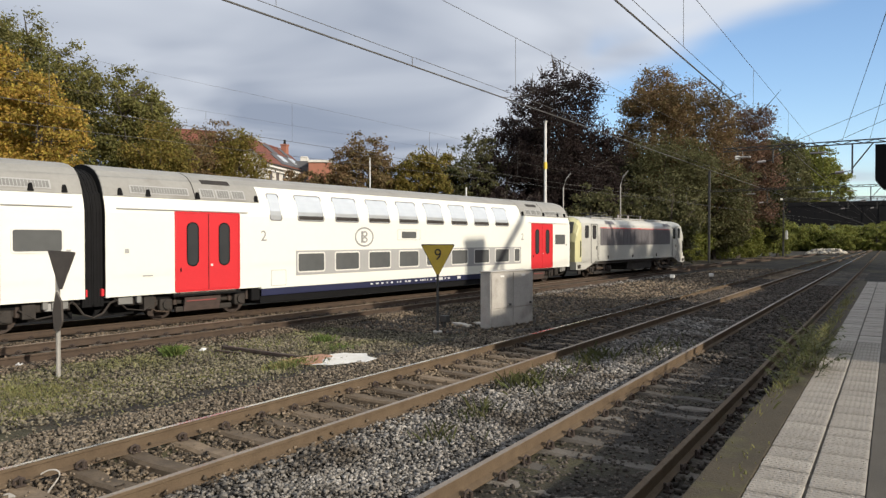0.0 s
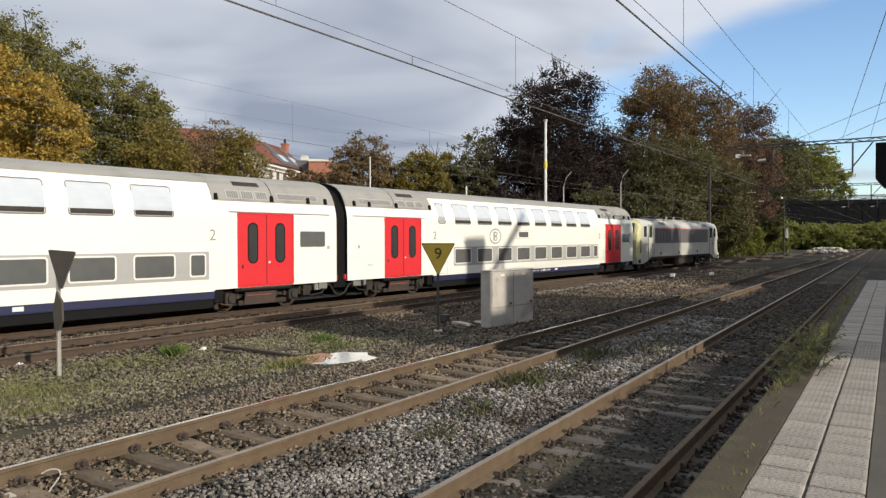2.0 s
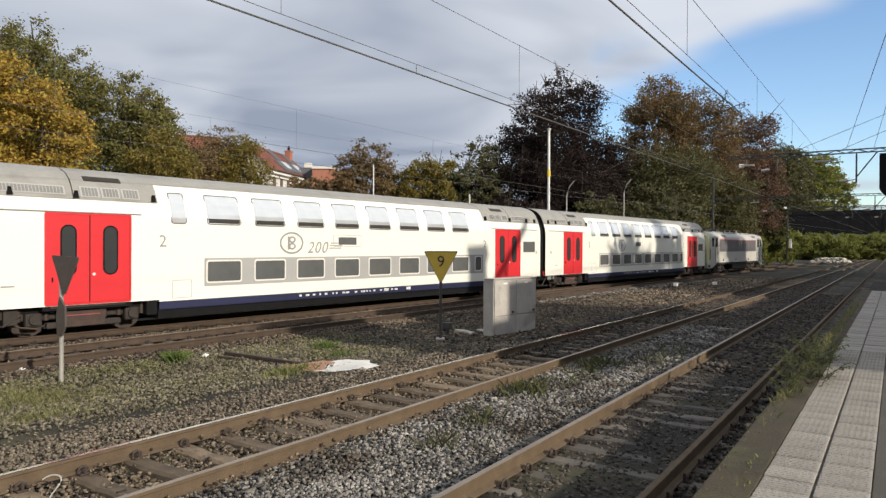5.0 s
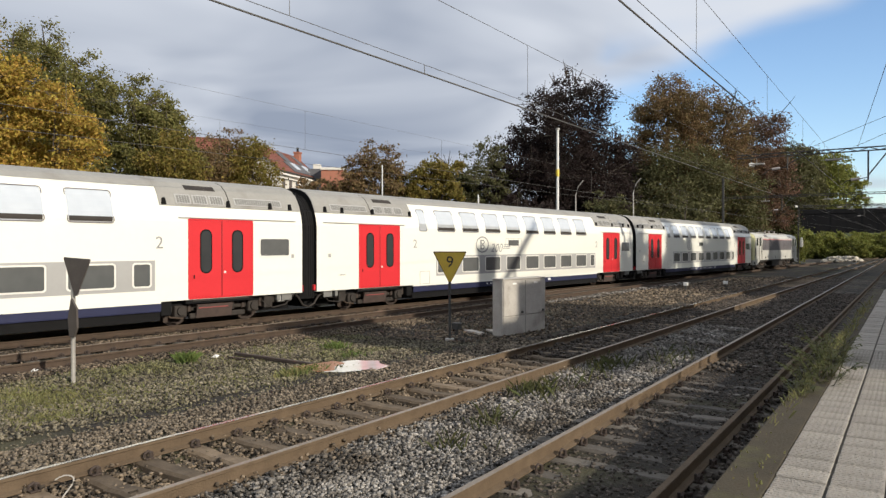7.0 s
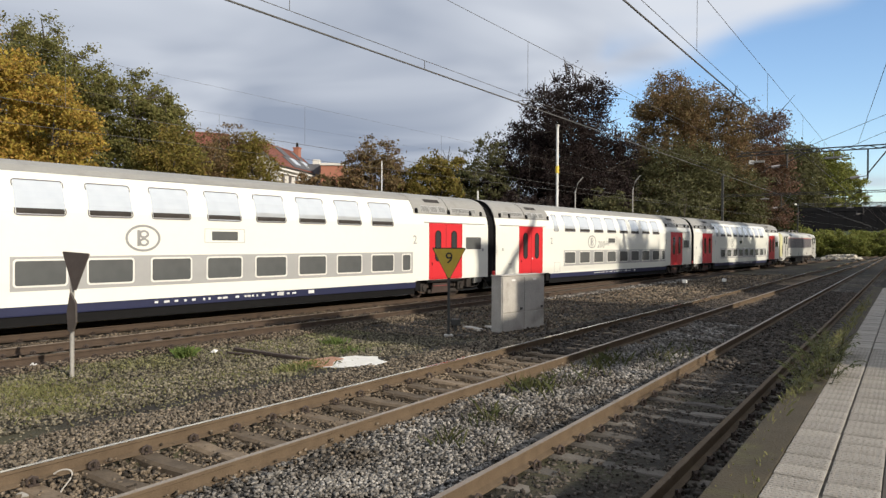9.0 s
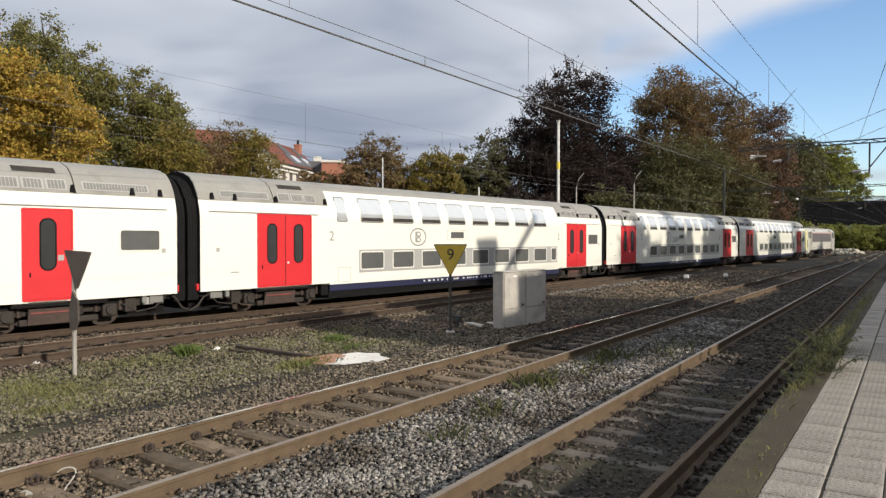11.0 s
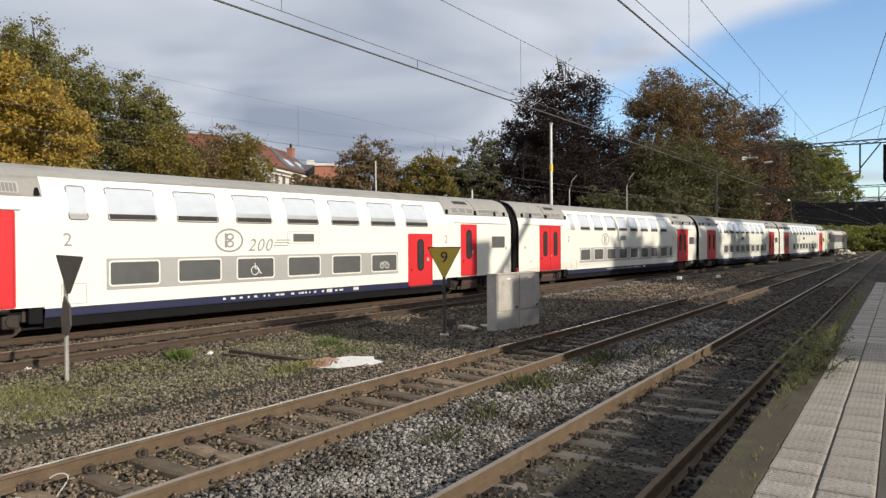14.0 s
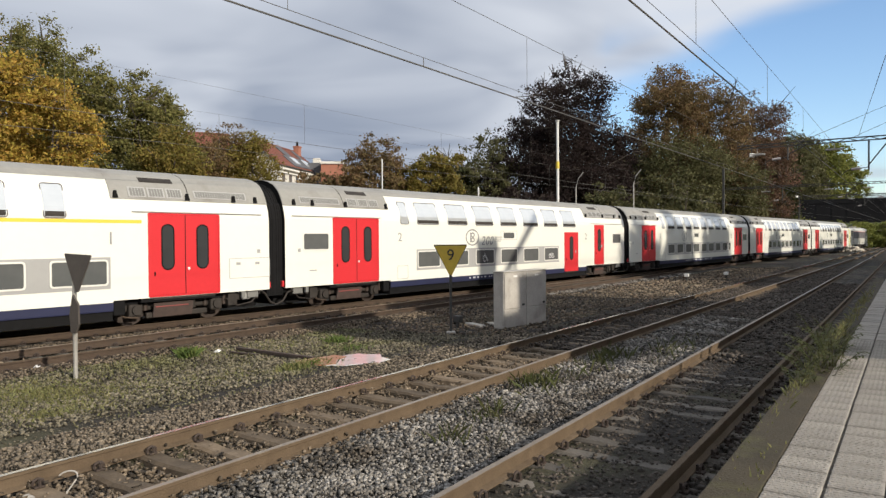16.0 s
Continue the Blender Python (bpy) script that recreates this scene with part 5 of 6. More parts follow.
for i in range(14):
    bush(spot(7.0 - i * 0.5, 205 + rng_b.uniform(0, 12), rng_b.uniform(0.5, 4.0)), rng_b.uniform(3.0, 5.0), rng_b.uniform(3.0, 4.5), ("bright", "green", "olive")[i % 3], "green planting on the far bank", 190 + i, 2600, 0.4)
for i in range(12):
    bush(spot(6.3 - i * 0.6, 138 + rng_b.uniform(0, 10)), rng_b.uniform(4.2, 6.0), rng_b.uniform(3.0, 4.5), "bright", "green bank planting under the bridge", 170 + i, 4200, 0.26)
# trees added on the platform's far side, out of view, to shade the line ahead
for i, (x, y, h) in enumerate(((18, 39.5, 18.6), (17, 46, 19.5), (18, 55, 20.5), (17, 64, 19.5), (18, 74, 17.5), (17, 85, 16.0), (18, 97, 14.0), (17, 110, 15.0), (18, 124, 15.0), (17, 137, 15.0))):
    tree(Vector((x, y, 0)), h, 4.2, "dark", "unseen green tree added for shade beyond the platform", 200 + i, 7500, 0.34, 0.1, group="trees beyond the platform")


# ---- bridge and bank ----
def make_bridge():
    b = empty("road_bridge", pose(-16, 176, 0, 0, 0, 4), "dark steel road bridge across the tracks", "bridge", kind="structure")
    part("girder", Mesh().box(-24, 60, -0.4, 0.4, 5.1, 9.4, 0.05), M_BRIDGE, b, "dark plate girder")
    part("parapet", Mesh().box(-26, 60, -0.5, -0.3, 9.4, 10.4, 0.05), M_BRIDGE, b, "dark parapet")
    part("deck", Mesh().box(-18, 60, -0.3, 9, 5.6, 6.6), M_BRIDGE, b)
    for i in range(24):
        part("stiffener", Mesh().box(-13.6 + 3 * i, -13.45 + 3 * i, -0.46, -0.38, 5.1, 9.4), M_BRIDGE, b)
    part("abutment", Mesh().box(-27, -17, -1.0, 10, -0.4, 9.4, 0.05), M_BRIDGE, b, "dark bridge abutment")
    for i in range(15):
        part("railing_post", Mesh().box(-12 + 4 * i, -11.9 + 4 * i, -0.45, -0.35, 10.4, 11.3), M_MAST, b)
    part("railing", Mesh().tube([(-14, -0.4, 11.3), (60, -0.4, 11.3)], 0.05, 5), M_MAST, b)


make_bridge()


def make_bank():
    v, f = [], []
    for i in range(25):
        for j in range(9):
            x, k = -46 + 4.4 * i, j / 8
            v.append((x, 196 + 30 * k, -0.3 + 7.5 * k + 0.5 * noise.noise((x * 0.3, k * 3, 2))))
    f = np.array([(j + 9 * i, j + 1 + 9 * i, j + 10 + 9 * i, j + 9 + 9 * i) for i in range(24) for j in range(8)])
    tagged(new("grass_bank", raw_mesh("grass_bank", np.array(v), f, mat("grass_bank_cover", (0.05, 0.062, 0.018), (0.022, 0.03, 0.01), 0.95, scale=0.5, fine=5, bump=1.0))), "green overgrown bank beyond the bridge", "bank", kind="structure")


make_bank()
p = spot(4.0, 108, 0)
stones("rubble_heap", [(p.x - 2.6, p.x + 2.4, p.y - 1.0, p.y + 1.2, 90, 0.5, 0, 0.2), (p.x - 1.8, p.x + 1.8, p.y - 0.7, p.y + 0.7, 80, 0.5, 0, 0.55)], M_ROCK, "pale heap of rubble beside the line", 8)


# ---- houses ----
def place(side, depth, z=0.0):
    """A far place by its metres to the right of the view's middle line and its depth along it."""
    a = radians(32.9)
    return Vector((side * math.cos(a) - depth * math.sin(a), side * math.sin(a) + depth * math.cos(a), z))


def gable_roof(parent, x0, x1, half, eave, ridge, over=0.3):
    """Two tiled slopes and the rows of tiles on the near one."""
    k = (ridge - eave) / half
    for sg in (-1, 1):
        part("roof", Mesh().prism([(sg * (half + over), eave - over * k), (sg * (half + over), eave - over * k + 0.18), (0, ridge + 0.18), (0, ridge)], x0 - over, x1 + over, "x"), M_RTILE, parent, "dull red tiled roof slope")
    for i in range(9):
        y = -half * (i + 0.5) / 9.5
        z = ridge + 0.18 + y * k
        part("roof_course", Mesh().box(x0 - over, x1 + over, y - 0.05, y + 0.05, z - 0.02, z + 0.03), M_RTILE, parent)
    part("ridge_tile", Mesh().tube([(x0 - over, 0, ridge + 0.17), (x1 + over, 0, ridge + 0.17)], 0.14, 8), M_RTILE, parent)


def make_house():
    at = place(-25.2, 87.0, -0.3)
    h = empty("house", pose(at.x, at.y, -0.3, 0, 0, 112.5), "tall house with red tiled roof, slate panels, skylights and chimney", "house")
    half, eave, ridge = 3.3, 12.2, 15.0
    part("wall", Mesh().prism([(-half, -0.5), (half, -0.5), (half, eave), (0, ridge), (-half, eave)], 0, 13.2, "x"), M_RENDER, h, "pale rendered walls")
    gable_roof(h, 0, 13.2, half, eave, ridge)
    k = (ridge - eave) / half

    def plate(name, x0, x1, y0, y1, lift, material, label):
        part(name, Mesh().prism([(y0, ridge + 0.2 + y0 * k), (y0, ridge + 0.2 + lift + y0 * k), (y1, ridge + 0.2 + lift + y1 * k), (y1, ridge + 0.2 + y1 * k)], x0, x1, "x"), material, h, label)
    plate("slate_panel", 4.2, 13.2, -3.55, -1.9, 0.12, M_SLATE, "dark slate lower roof")
    plate("slate_panel", 5.4, 7.4, -1.9, -0.2, 0.12, M_SLATE, "dark roof panels")
    plate("slate_panel", 10.4, 11.6, -1.9, -0.2, 0.12, M_SLATE, "dark roof panels")
    for x in (5.9, 9.7):
        plate("skylight", x, x + 1.5, -3.1, -2.1, 0.22, M_GLASS_UP, "bright glass skylight")
    for x, y in ((12.7, -0.3),):
        ch = part("chimney", Mesh().box(x - 0.45, x + 0.45, y - 0.4, y + 0.4, ridge - 1.4, ridge + 0.9, 0.03).box(x - 0.52, x + 0.52, y - 0.47, y + 0.47, ridge + 0.75, ridge + 0.95), M_BRICK, h, "red brick chimney")
        part("chimney_pot", Mesh().tube([(x, y, ridge + 0.9), (x, y, ridge + 1.6)], 0.2, 8, 0.16), M_BLACK, ch)
    part("cornice", Mesh().box(-0.2, 13.4, -half - 0.4, -half - 0.02, eave - 0.75, eave - 0.5, 0.03).box(-0.2, 13.4, -half - 0.25, -half - 0.02, eave - 1.2, eave - 1.05, 0.03), M_FRAME, h, "white cornice")
    part("gutter", Mesh().tube([(-0.2, -half - 0.42, eave - 0.3), (13.4, -half - 0.42, eave - 0.3)], 0.08, 6), M_MAST, h)
    for i in range(6):
        x = 1.2 + 2.1 * i
        w = part("window", Mesh().box(x - 0.55, x + 0.55, -half - 0.05, -half + 0.05, 9.4, 11.2, 0.02), M_FRAME, h, "white window frame")
        part("pane", Mesh().box(x - 0.45, x + 0.45, -half - 0.07, -half - 0.03, 9.5, 11.1), M_GLASS, w)
    at = place(-31.6, 91.0)
    n = empty("house", pose(at.x, at.y, 0, 0, 0, 60), "house with red tiled gable roof among trees", "house")
    part("wall", Mesh().prism([(-3, -0.5), (3, -0.5), (3, 13.2), (0, 16.1), (-3, 13.2)], -3.5, 1.5, "x"), M_BRICK, n, "red brick walls")
    gable_roof(n, -3.5, 1.5, 3.0, 13.2, 16.1)
    at = place(-17.3, 99.0)
    g = empty("brick_house", pose(at.x, at.y, 0, 0, 0, 38), "flat-roofed orange brick house behind trees", "house")
    part("wall", Mesh().box(-1.4, 1.6, -4, 4, -0.5, 12.6), M_BRICK, g, "orange brick wall")
    part("parapet", Mesh().box(-1.5, 1.7, -4.2, 4.2, 12.6, 12.95, 0.05), M_RENDER, g, "pale parapet")
    part("penthouse", Mesh().box(-3.4, -1.4, -2, 3, -0.5, 13.0, 0.05), M_SLATE, g, "dark side storey")
    part("roof_box", Mesh().box(-2.8, -1.8, -1.5, 0.5, 13.0, 13.7, 0.06), M_RENDER, g, "pale roof box")


make_house()


# ---- lineside poles ----
def pole(az, w, z0, z1, r, material, label, bandz=None, curve=False):
    at = spot(az, w)
    p = empty("pole", Matrix.Translation(at), label, "pole", "lineside poles")
    pts = [(0, 0, -0.3), (0, 0, z1 - at.z)]
    if curve:
        pts = [(0, 0, -0.3), (0, 0, z1 - 1.2), (0.25, 0, z1 - 0.4), (0.7, 0, z1 + 0.1)]
    part("shaft", Mesh().tube(pts, r, 10, r * 0.8), material, p)
    if bandz:
        part("collar", Mesh().tube([(0, 0, bandz - 0.2), (0, 0, bandz + 0.25)], r * 1.15, 10), M_YELLOW, p, "yellow collar")
        part("cap", Mesh().tube([(0, 0, z1 - at.z), (0, 0, z1 - at.z + 0.12)], r * 1.3, 10), M_POST, p)


pole(24.55, 45, 0, 9.7, 0.10, M_MASTW, "white mast with yellow collar behind the train", 7.2)
pole(38.9, 55, 0, 8.6, 0.06, M_MASTW, "thin white pole behind the train")
pole(31.0, 50, 0, 5.9, 0.07, M_MASTW, "short white pole behind the train")
pole(23.1, 62, 0, 8.2, 0.06, M_POST, "curved grey lamp pole among dark trees", None, True)
pole(18.6, 64, 0, 8.6, 0.06, M_POST, "curved grey lamp pole among dark trees", None, True)


# ---- signs, cabinet and lineside clutter ----
def triangle(w, h, r=0.03):
    return [(-w / 2, h), (w / 2, h), (w / 2 + 0.01, h - 0.03), (0.03, 0), (-0.03, 0), (-w / 2 - 0.01, h - 0.03)]


def make_signs():
    s = empty("speed_sign", pose(-10.15, 15.43, -0.3, 0, 0, 36), "yellow triangular speed sign with black figure on a post", "sign")
    part("post", Mesh().tube([(0, 0.03, -0.3), (0, 0.03, 1.75)], 0.038, 10), M_MAST, s, "dark steel post")
    part("plate", Mesh().prism(triangle(0.86, 0.82), -0.012, 0.012, "y"), M_SIGN, s, "yellow triangle, point down", pose(0, 0, 1.55))
    part("border", ring(triangle(0.86, 0.82), [(x * 0.93, 0.02 + z * 0.945) for x, z in triangle(0.86, 0.82)], -0.017, -0.011), M_INK, s, "", pose(0, 0, 1.55))
    part("figure", text_mesh("9", 0.42, M_INK), M_INK, s, "black figure", pose(0, -0.015, 2.08))
    part("foot", Mesh().box(-0.12, 0.12, -0.1, 0.14, -0.2, 0.06, 0.02), M_CONC, s, "pale concrete foot")
    # seen from behind, a dark plate and a lower leaf-shaped plate
    s = empty("track_sign", pose(-12.95, 6.88, -0.35, 0, 0, 8), "dark triangular sign seen from its back on a pale post", "sign")
    part("post", Mesh().tube([(0, 0.03, -0.3), (0, 0.03, 1.95)], 0.04, 10), M_POST, s, "galvanised post")
    part("plate", Mesh().prism(triangle(0.70, 0.70), -0.012, 0.012, "y"), M_SIGNBACK, s, "dull dark triangular plate", pose(0.12, 0, 1.64, 0, 2.5, 0))
    leafp = [(0, 0.72), (0.15, 0.54), (0.16, 0.18), (0.07, 0.0), (-0.05, 0.0), (-0.09, 0.35)]
    part("lower_plate", Mesh().prism(leafp, -0.02, 0.02, "y"), M_SIGNBACK, s, "dull dark lower plate", pose(0.03, -0.02, 0.87))


make_signs()


def make_cabinet():
    c = empty("relay_cabinet", pose(-9.13, 17.76, -0.28, 0, 0, -8), "grey concrete two-door trackside cabinet with stains", "cabinet")
    part("body", Mesh().box(-0.36, 0.0, -1.03, 1.03, 0, 1.56, 0.02), M_CONC, c, "weathered concrete body")
    for a, b in ((-1.01, -0.02), (0.02, 1.01)):
        d = part("door", Mesh().box(0.0, 0.03, a, b, 0.55, 1.53, 0.008), M_CONC, c, "stained grey door")
        part("lower_panel", Mesh().box(0.0, 0.025, a, b, 0.03, 0.53, 0.008), M_CONC, c, "stained grey lower panel")
        part("latch", Mesh().box(0.03, 0.06, b - 0.18, b - 0.10, 0.60, 0.66, 0.006), M_MAST, d, "dark latch")
        part("label", Mesh().box(0.028, 0.034, (a + b) / 2 - 0.1, (a + b) / 2 + 0.08, 1.42, 1.47), M_PALE, d, "small white label")
    part("lid", Mesh().box(-0.38, 0.035, -1.045, 1.045, 1.56, 1.59, 0.01), M_CONC, c, "concrete lid")


make_cabinet()


def make_sheet():
    s = empty("metal_sheet", pose(-9.50, 10.60, -0.265, 1.2, -0.8, 30), "discarded shiny white and rusty metal sheet on ballast", "scrap sheet")
    part("white_part", Mesh().prism([(-0.30, -0.62), (0.10, -0.66), (0.22, -0.56), (0.70, -0.40), (0.88, -0.05), (0.66, 0.20), (0.60, 0.52), (0.30, 0.50), (0.12, 0.60), (-0.10, 0.46), (-0.42, 0.1)], 0.05, 0.062, "z"), M_PLATE, s, "shiny white sheet")
    part("rusty_part", Mesh().prism([(-1.02, -0.2), (-0.42, -0.68), (-0.12, -0.5), (-0.2, -0.1), (-0.06, 0.2), (-0.34, 0.40)], 0.066, 0.075, "z"), M_RUSTPLATE, s, "orange rusty sheet")
    b = empty("old_timber", pose(-11.55, 10.55, -0.30, 0, 0, -91.8), "dark rotten timber lying in the grass", "timber")
    part("beam", Mesh().box(-0.05, 0.05, -1.3, 1.2, 0, 0.075, 0.012), M_CLIP, b)
    part("splinter", Mesh().box(-0.04, 0.035, -1.1, -0.3, 0.0, 0.05, 0.01), M_CLIP, b, "", pose(0.26, 0, -0.01, 0, 0, 4))


make_sheet()


for x, y, a, w in ((-10.38, 17.1, 62, 0.42), (-10.0, 17.55, 58, 0.30)):
    o = empty("concrete_slab", pose(x, y, -0.29, 0, 2, a), "thin pale concrete slab lying on the ground", "slab", "loose slabs")
    part("slab", Mesh().box(-0.14, 0.14, -w, w, 0, 0.06, 0.012), M_CONC, o)


def dwarf(x, y, h, label, head=M_MASTW):
    d = empty("dwarf_marker", pose(x, y, -0.35), label, "marker", "trackside markers")
    part("stem", Mesh().tube([(0, 0, -0.2), (0, 0, h)], 0.05, 8), M_MAST, d)
    part("head", Mesh().box(-0.12, 0.12, -0.09, 0.09, h - 0.02, h + 0.16, 0.02), head, d, "small box head")
    part("base", Mesh().box(-0.2, 0.2, -0.14, 0.14, -0.1, 0.04, 0.02), M_MAST, d)


dwarf(-10.5, 40.2, 0.35, "small white-headed trackside marker")
dwarf(-9.0, 43.1, 0.35, "small white-headed trackside marker")
dwarf(-10.62, 16.5, 0.24, "small dark trackside box on a stem", M_MAST)
for i, (x, y, a) in enumerate(((-12.95, 10.1, 20), (-14.64, 8.72, 60), (-14.5, 6.95, 10))):
    o = empty("litter", pose(x, y, ground_z(x, y) + 0.06, 4, 6, a), "crumpled white litter on the ballast", "litter", "litter")
    part("scrap", Mesh().add([(-0.07, -0.04, 0), (0.07, -0.05, 0.01), (0.08, 0.04, 0.05), (-0.06, 0.05, 0.02), (0, 0, 0.07), (0.01, 0.01, -0.02)], [(0, 1, 4), (1, 2, 4), (2, 3, 4), (3, 0, 4), (1, 0, 5), (2, 1, 5), (3, 2, 5), (0, 3, 5)]), M_PALE, o)
o = empty("concrete_block", pose(-6.97, 3.32, -0.22, 3, 2, 25), "pale broken concrete block beside the rail", "concrete block")
part("block", Mesh().box(-0.12, 0.12, -0.07, 0.07, -0.06, 0.02, 0.025), M_CONC, o)
o = empty("cable_loop", pose(-6.80, 3.52, -0.2, 0, 0, 20), "pale loop of loose cable beside the rail", "cable")
part("cable", Mesh().tube([(-0.02, 0, -0.05), (0.0, 0.02, 0.0), (0.025, 0.045, 0.045), (0.05, 0.065, 0.09), (0.062, 0.075, 0.125), (0.055, 0.08, 0.15), (0.03, 0.08, 0.168), (-0.005, 0.075, 0.174), (-0.045, 0.065, 0.17), (-0.085, 0.05, 0.155), (-0.12, 0.04, 0.13)], 0.008, 6), M_CONC, o)


def make_monitor():
    m = empty("hanging_speaker_box", pose(0, 14.0, 0), "dark box on a bracket above the platform", "platform box")
    part("post", Mesh().tube([(0.75, 0, 0.5), (0.75, 0, 4.2)], 0.08, 12), M_MAST, m, "dark steel post")
    part("bracket", Mesh().tube([(0.75, 0, 3.9), (0.1, 0, 3.9), (0.1, 0, 3.75)], 0.035, 8), M_MAST, m)
    part("housing", Mesh().prism([(-0.26, 3.22), (-0.14, 3.06), (0.3, 3.0), (0.3, 3.8), (-0.26, 3.8)], -0.25, 0.25, "y"), M_BLACK, m, "black housing")


make_monitor()


# ---- grass and weeds ----
def blades(name, patches, material, label, seed):
    """Upright blades: patches of x, y, spread, count, height, base."""
    rng = np.random.default_rng(seed)
    vs = []
    for x, y, rx, ry, n, h, base in patches:
        c = np.stack([rng.normal(x, rx, n), rng.normal(y, ry, n)], 1)
        z = np.array([ground_z(a, b) for a, b in c]) if base is None else np.full(n, base)
        a = rng.uniform(0, 6.28, n)
        hh = h * rng.uniform(0.4, 1.2, n)
        w = 0.005 + 0.005 * rng.random(n)
        lean = rng.normal(0, 0.45, (n, 2)) * hh[:, None]
        d = np.stack([np.cos(a) * w, np.sin(a) * w], 1)
        p0 = np.column_stack([c - d, z])
        p1 = np.column_stack([c + d, z])
        p2 = np.column_stack([c + d * 0.6 + lean * 0.5, z + hh * 0.7])
        p3 = np.column_stack([c + lean, z + hh])
        vs.append(np.stack([p0, p1, p2, p3], 1).reshape(-1, 3))
    v = np.concatenate(vs)
    tagged(new(name, raw_mesh(name, v, np.arange(len(v)).reshape(-1, 4), material)), label, "grass", kind="stuff")


blades("verge_grass", [(-9.81, 9.49, 0.16, 0.2, 160, 0.16, None),
                       (-12.2, 5.8, 0.6, 0.45, 2300, 0.08, None), (-11.9, 6.6, 0.9, 0.7, 1500, 0.06, None), (-10.9, 6.1, 0.7, 0.7, 1300, 0.06, None), (-13.6, 7.8, 0.5, 0.9, 900, 0.07, None), (-10.3, 5.15, 0.25, 0.3, 600, 0.08, None), (-11.3, 5.5, 0.7, 0.5, 1300, 0.06, None), (-11.2, 7.4, 1.1, 0.8, 1100, 0.05, None), (-11.2, 9.8, 1.3, 0.9, 900, 0.05, None),
                       (-10.4, 8.3, 0.35, 0.5, 500, 0.06, None), (-10.6, 9.2, 1.2, 1.0, 500, 0.045, None), (-11.0, 12.5, 1.3, 1.0, 500, 0.06, None), (-12.6, 11.0, 0.6, 1.5, 900, 0.10, None)],
       LEAF["grass"], "sparse grass and moss on the verge", 31)
blades("grass_tuft", [(-13.09, 9.46, 0.08, 0.08, 700, 0.22, None), (-11.75, 12.75, 0.13, 0.13, 350, 0.17, None), (-10.6, 12.0, 0.25, 0.25, 160, 0.10, None), (-9.9, 9.9, 0.2, 0.25, 400, 0.12, None)], LEAF["fresh"], "fresh green tufts of grass on the verge", 34)
blades("ballast_grass", [(-5.05, 10.2, 0.18, 0.35, 160, 0.24, None), (-5.0, 13.2, 0.2, 0.5, 160, 0.24, None), (-4.75, 8.2, 0.12, 0.2, 60, 0.2, None), (-4.9, 11.4, 0.2, 0.4, 50, 0.2, None),
                         (-4.6, 7.0, 0.15, 0.2, 30, 0.2, None), (-4.1, 15.0, 0.3, 0.8, 80, 0.22, None)], LEAF["weed"], "weeds growing through the ballast", 32)
blades("edge_grass", [(-1.10, 6.5, 0.04, 0.9, 60, 0.05, 0.52), (-1.05, 9.0, 0.05, 0.8, 120, 0.10, 0.53), (-1.0, 14, 0.05, 1.5, 240, 0.12, 0.53), (-0.9, 5.4, 0.05, 0.4, 30, 0.04, 0.545), (-1.0, 20, 0.06, 3.0, 240, 0.12, 0.53)],
       LEAF["grass"], "yellowed grass along the platform edge", 33)


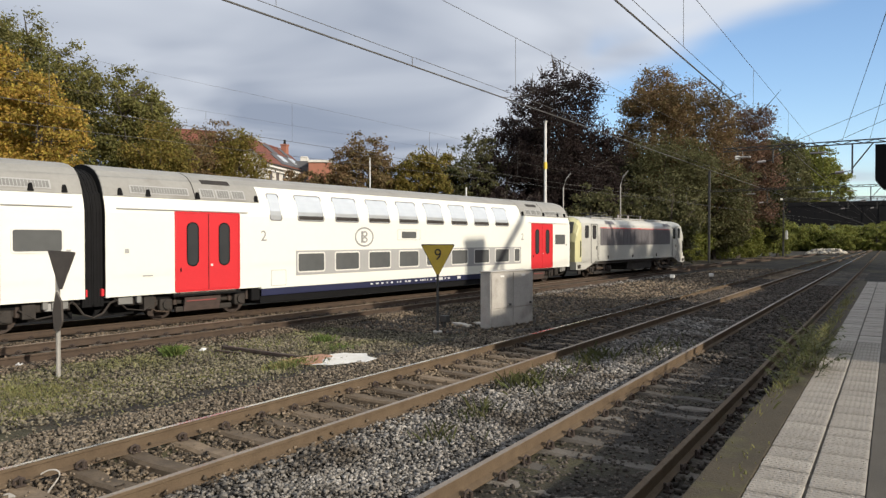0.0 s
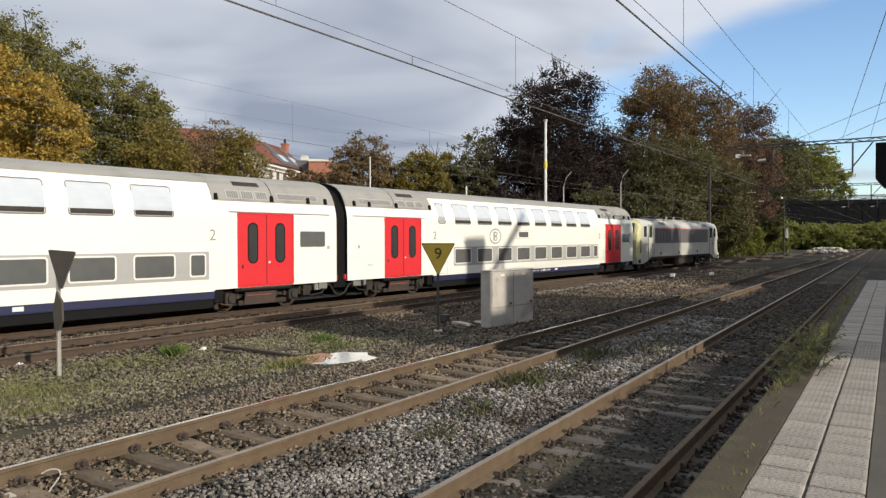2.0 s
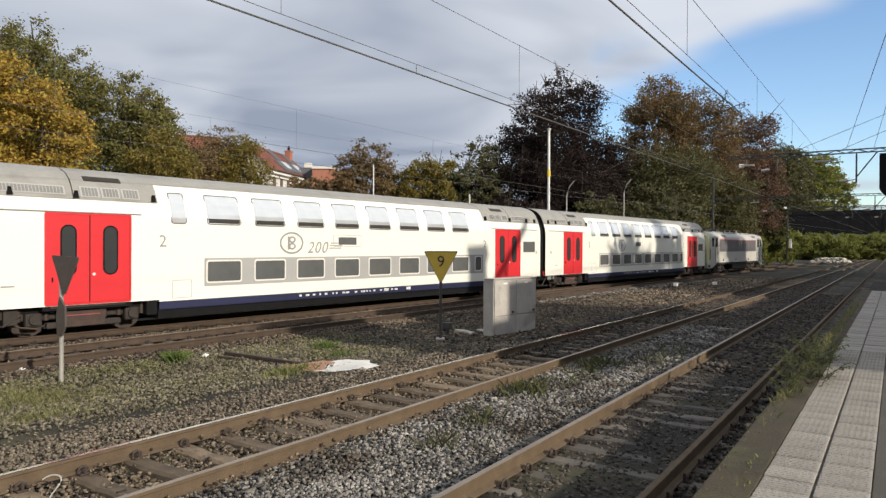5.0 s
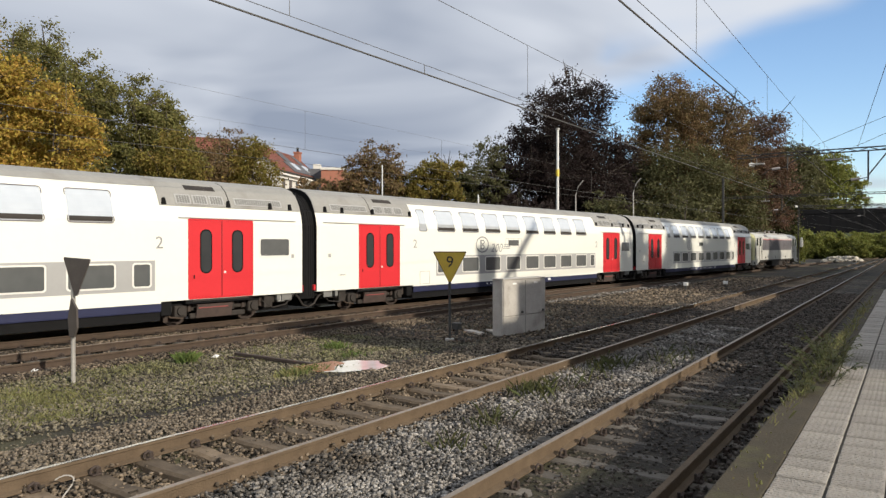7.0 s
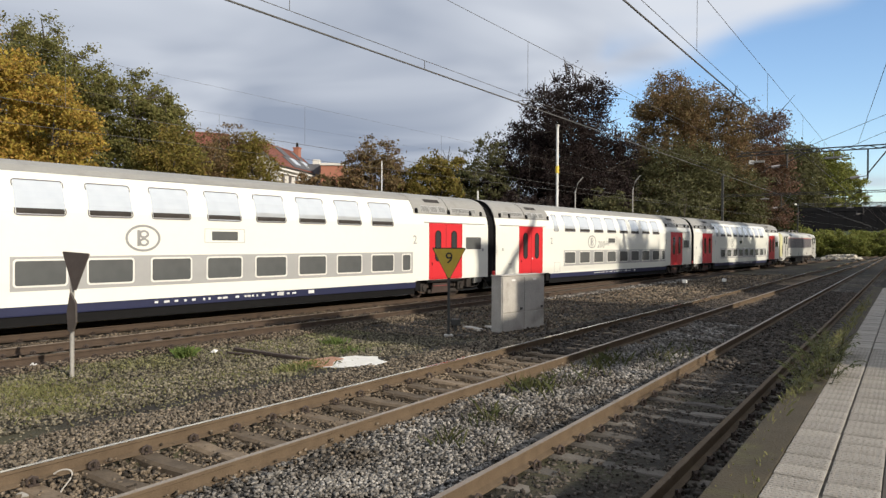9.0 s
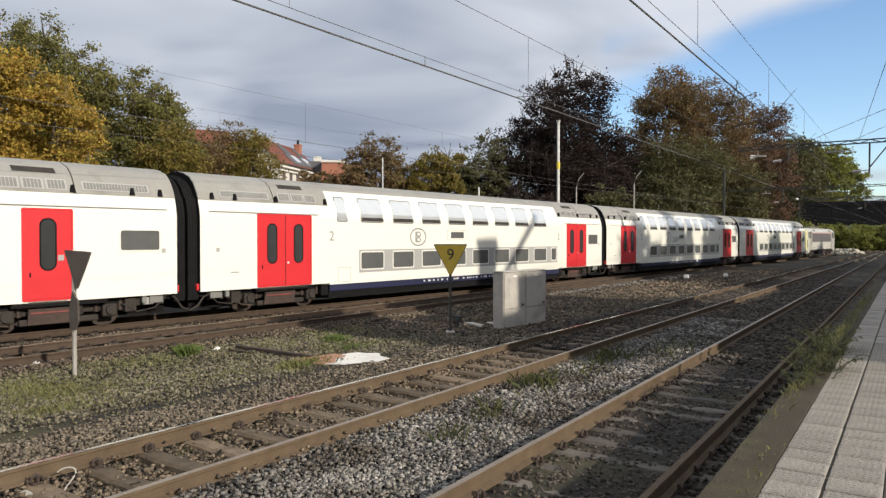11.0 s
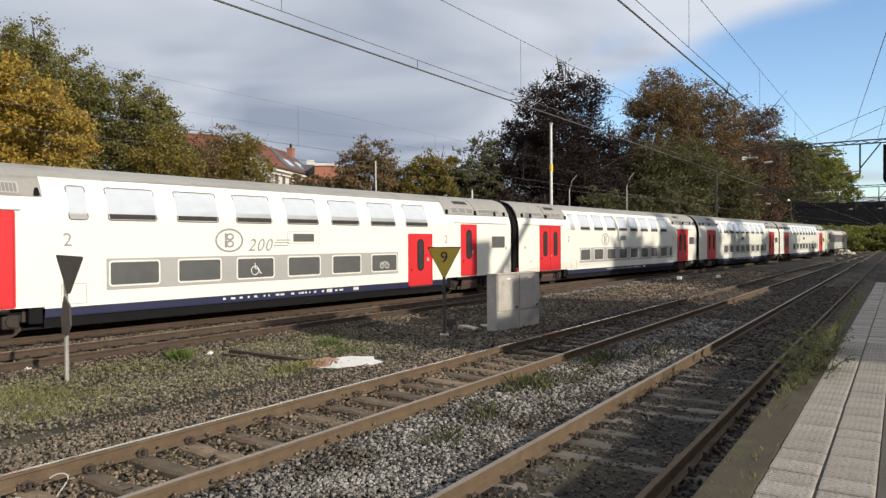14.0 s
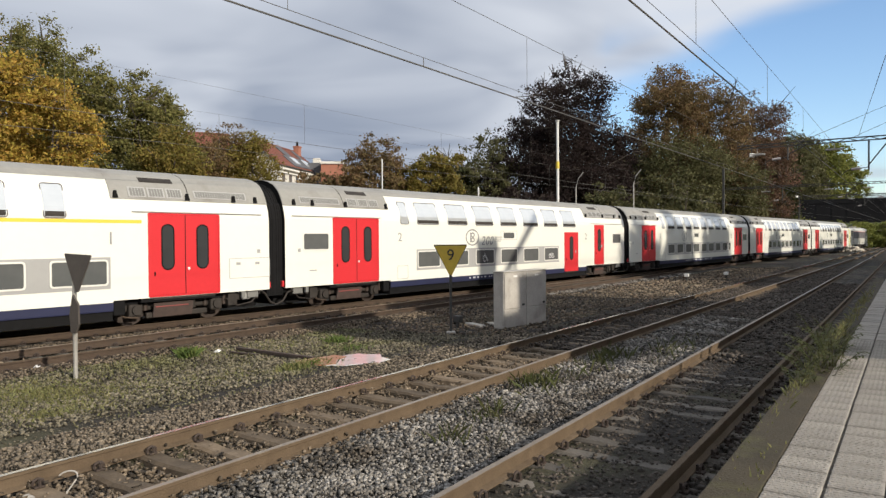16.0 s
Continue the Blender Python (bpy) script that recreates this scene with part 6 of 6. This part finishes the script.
def shrub(x, y, z, h, n, seed, label):
    """A platform weed: arching stems with pointed paired leaves."""
    s = empty("weed", pose(x, y, z), label, "weed", "platform weeds")
    rng = random.Random(seed)
    stems, lv, lf = Mesh(), [], []
    for i in range(n):
        a = rng.uniform(0, 6.28)
        r, hh = rng.uniform(0.25, 0.7) * h, rng.uniform(0.45, 1.0) * h
        bx, by = rng.uniform(-0.18, 0.18), rng.uniform(-0.6, 0.6)
        pts = [Vector((bx + math.cos(a) * r * k, by + math.sin(a) * r * k * 1.3, hh * (1.7 * k - 0.75 * k * k))) for k in (0, 0.25, 0.5, 0.75, 1.0)]
        stems.tube(pts, 0.006, 4, 0.003)
        for k in range(9):
            t = 0.2 + 0.8 * k / 8
            j = min(3, int(t * 4))
            p = pts[j].lerp(pts[j + 1], t * 4 - j)
            for side in (-1, 1):
                d = Vector((math.cos(a + side * 1.1), math.sin(a + side * 1.1), rng.uniform(-0.5, 0.25))).normalized() * rng.uniform(0.05, 0.10)
                w = Vector((-d.y, d.x, 0.0)) * 0.22
                m = len(lv)
                lv += [p, p + d * 0.5 + w, p + d, p + d * 0.5 - w]
                lf.append((m, m + 1, m + 2, m + 3))
    tagged(part("stem", stems, LEAF["weed"], s), "thin green stems", kind="stuff")
    part("foliage", raw_mesh("foliage", np.array([tuple(p) for p in lv]), np.array(lf), LEAF["weed"]), LEAF["weed"], s)


shrub(-0.95, 10.0, 0.42, 0.62, 34, 41, "leafy green weed overhanging the platform tiles")
shrub(-0.98, 11.6, 0.42, 0.66, 34, 42, "leafy green weed overhanging the platform tiles")
shrub(-1.05, 9.3, 0.38, 0.42, 16, 43, "low green weed at the platform edge")


# ---- what moves ----
# metres by which the train runs ahead of its even course at each half second
SWAY = dict(zip([i * 0.5 for i in range(33)], (
    0.014, -0.041, 0.042, -0.013, 0.065, -0.032, 0.063, -0.002, 0.029, 0.01, 0.01, 0.01, 0.01, 0.015, 0.07, -0.058, 0.027,
    -0.09, -0.015, 0.0, 0.0, 0.0, 0.0, -0.04, 0.049, -0.067, 0.04, -0.072, 0.065, -0.018, 0.078, -0.057, 0.01)))


def motions():
    steps = [i * 0.5 for i in range(33)]
    walk(LOCO, [(t, on_line(run(t) + SWAY[t] + PITCH + 0.1)) for t in steps])
    for k, c in enumerate(COACHES):
        walk(c, [(t, on_line(run(t) + SWAY[t] - PITCH * (k - 1) + (0.10 if k in (1, 2) else 0.0))) for t in steps])
    fine = [i / 10 for i in range(161)]
    for w, (x, y, z) in WHEELS:
        walk(w, [(t, pose(x, y, z, 0, math.degrees((run(t) - run(0)) / 0.46) % 360, 0)) for t in fine])


motions()
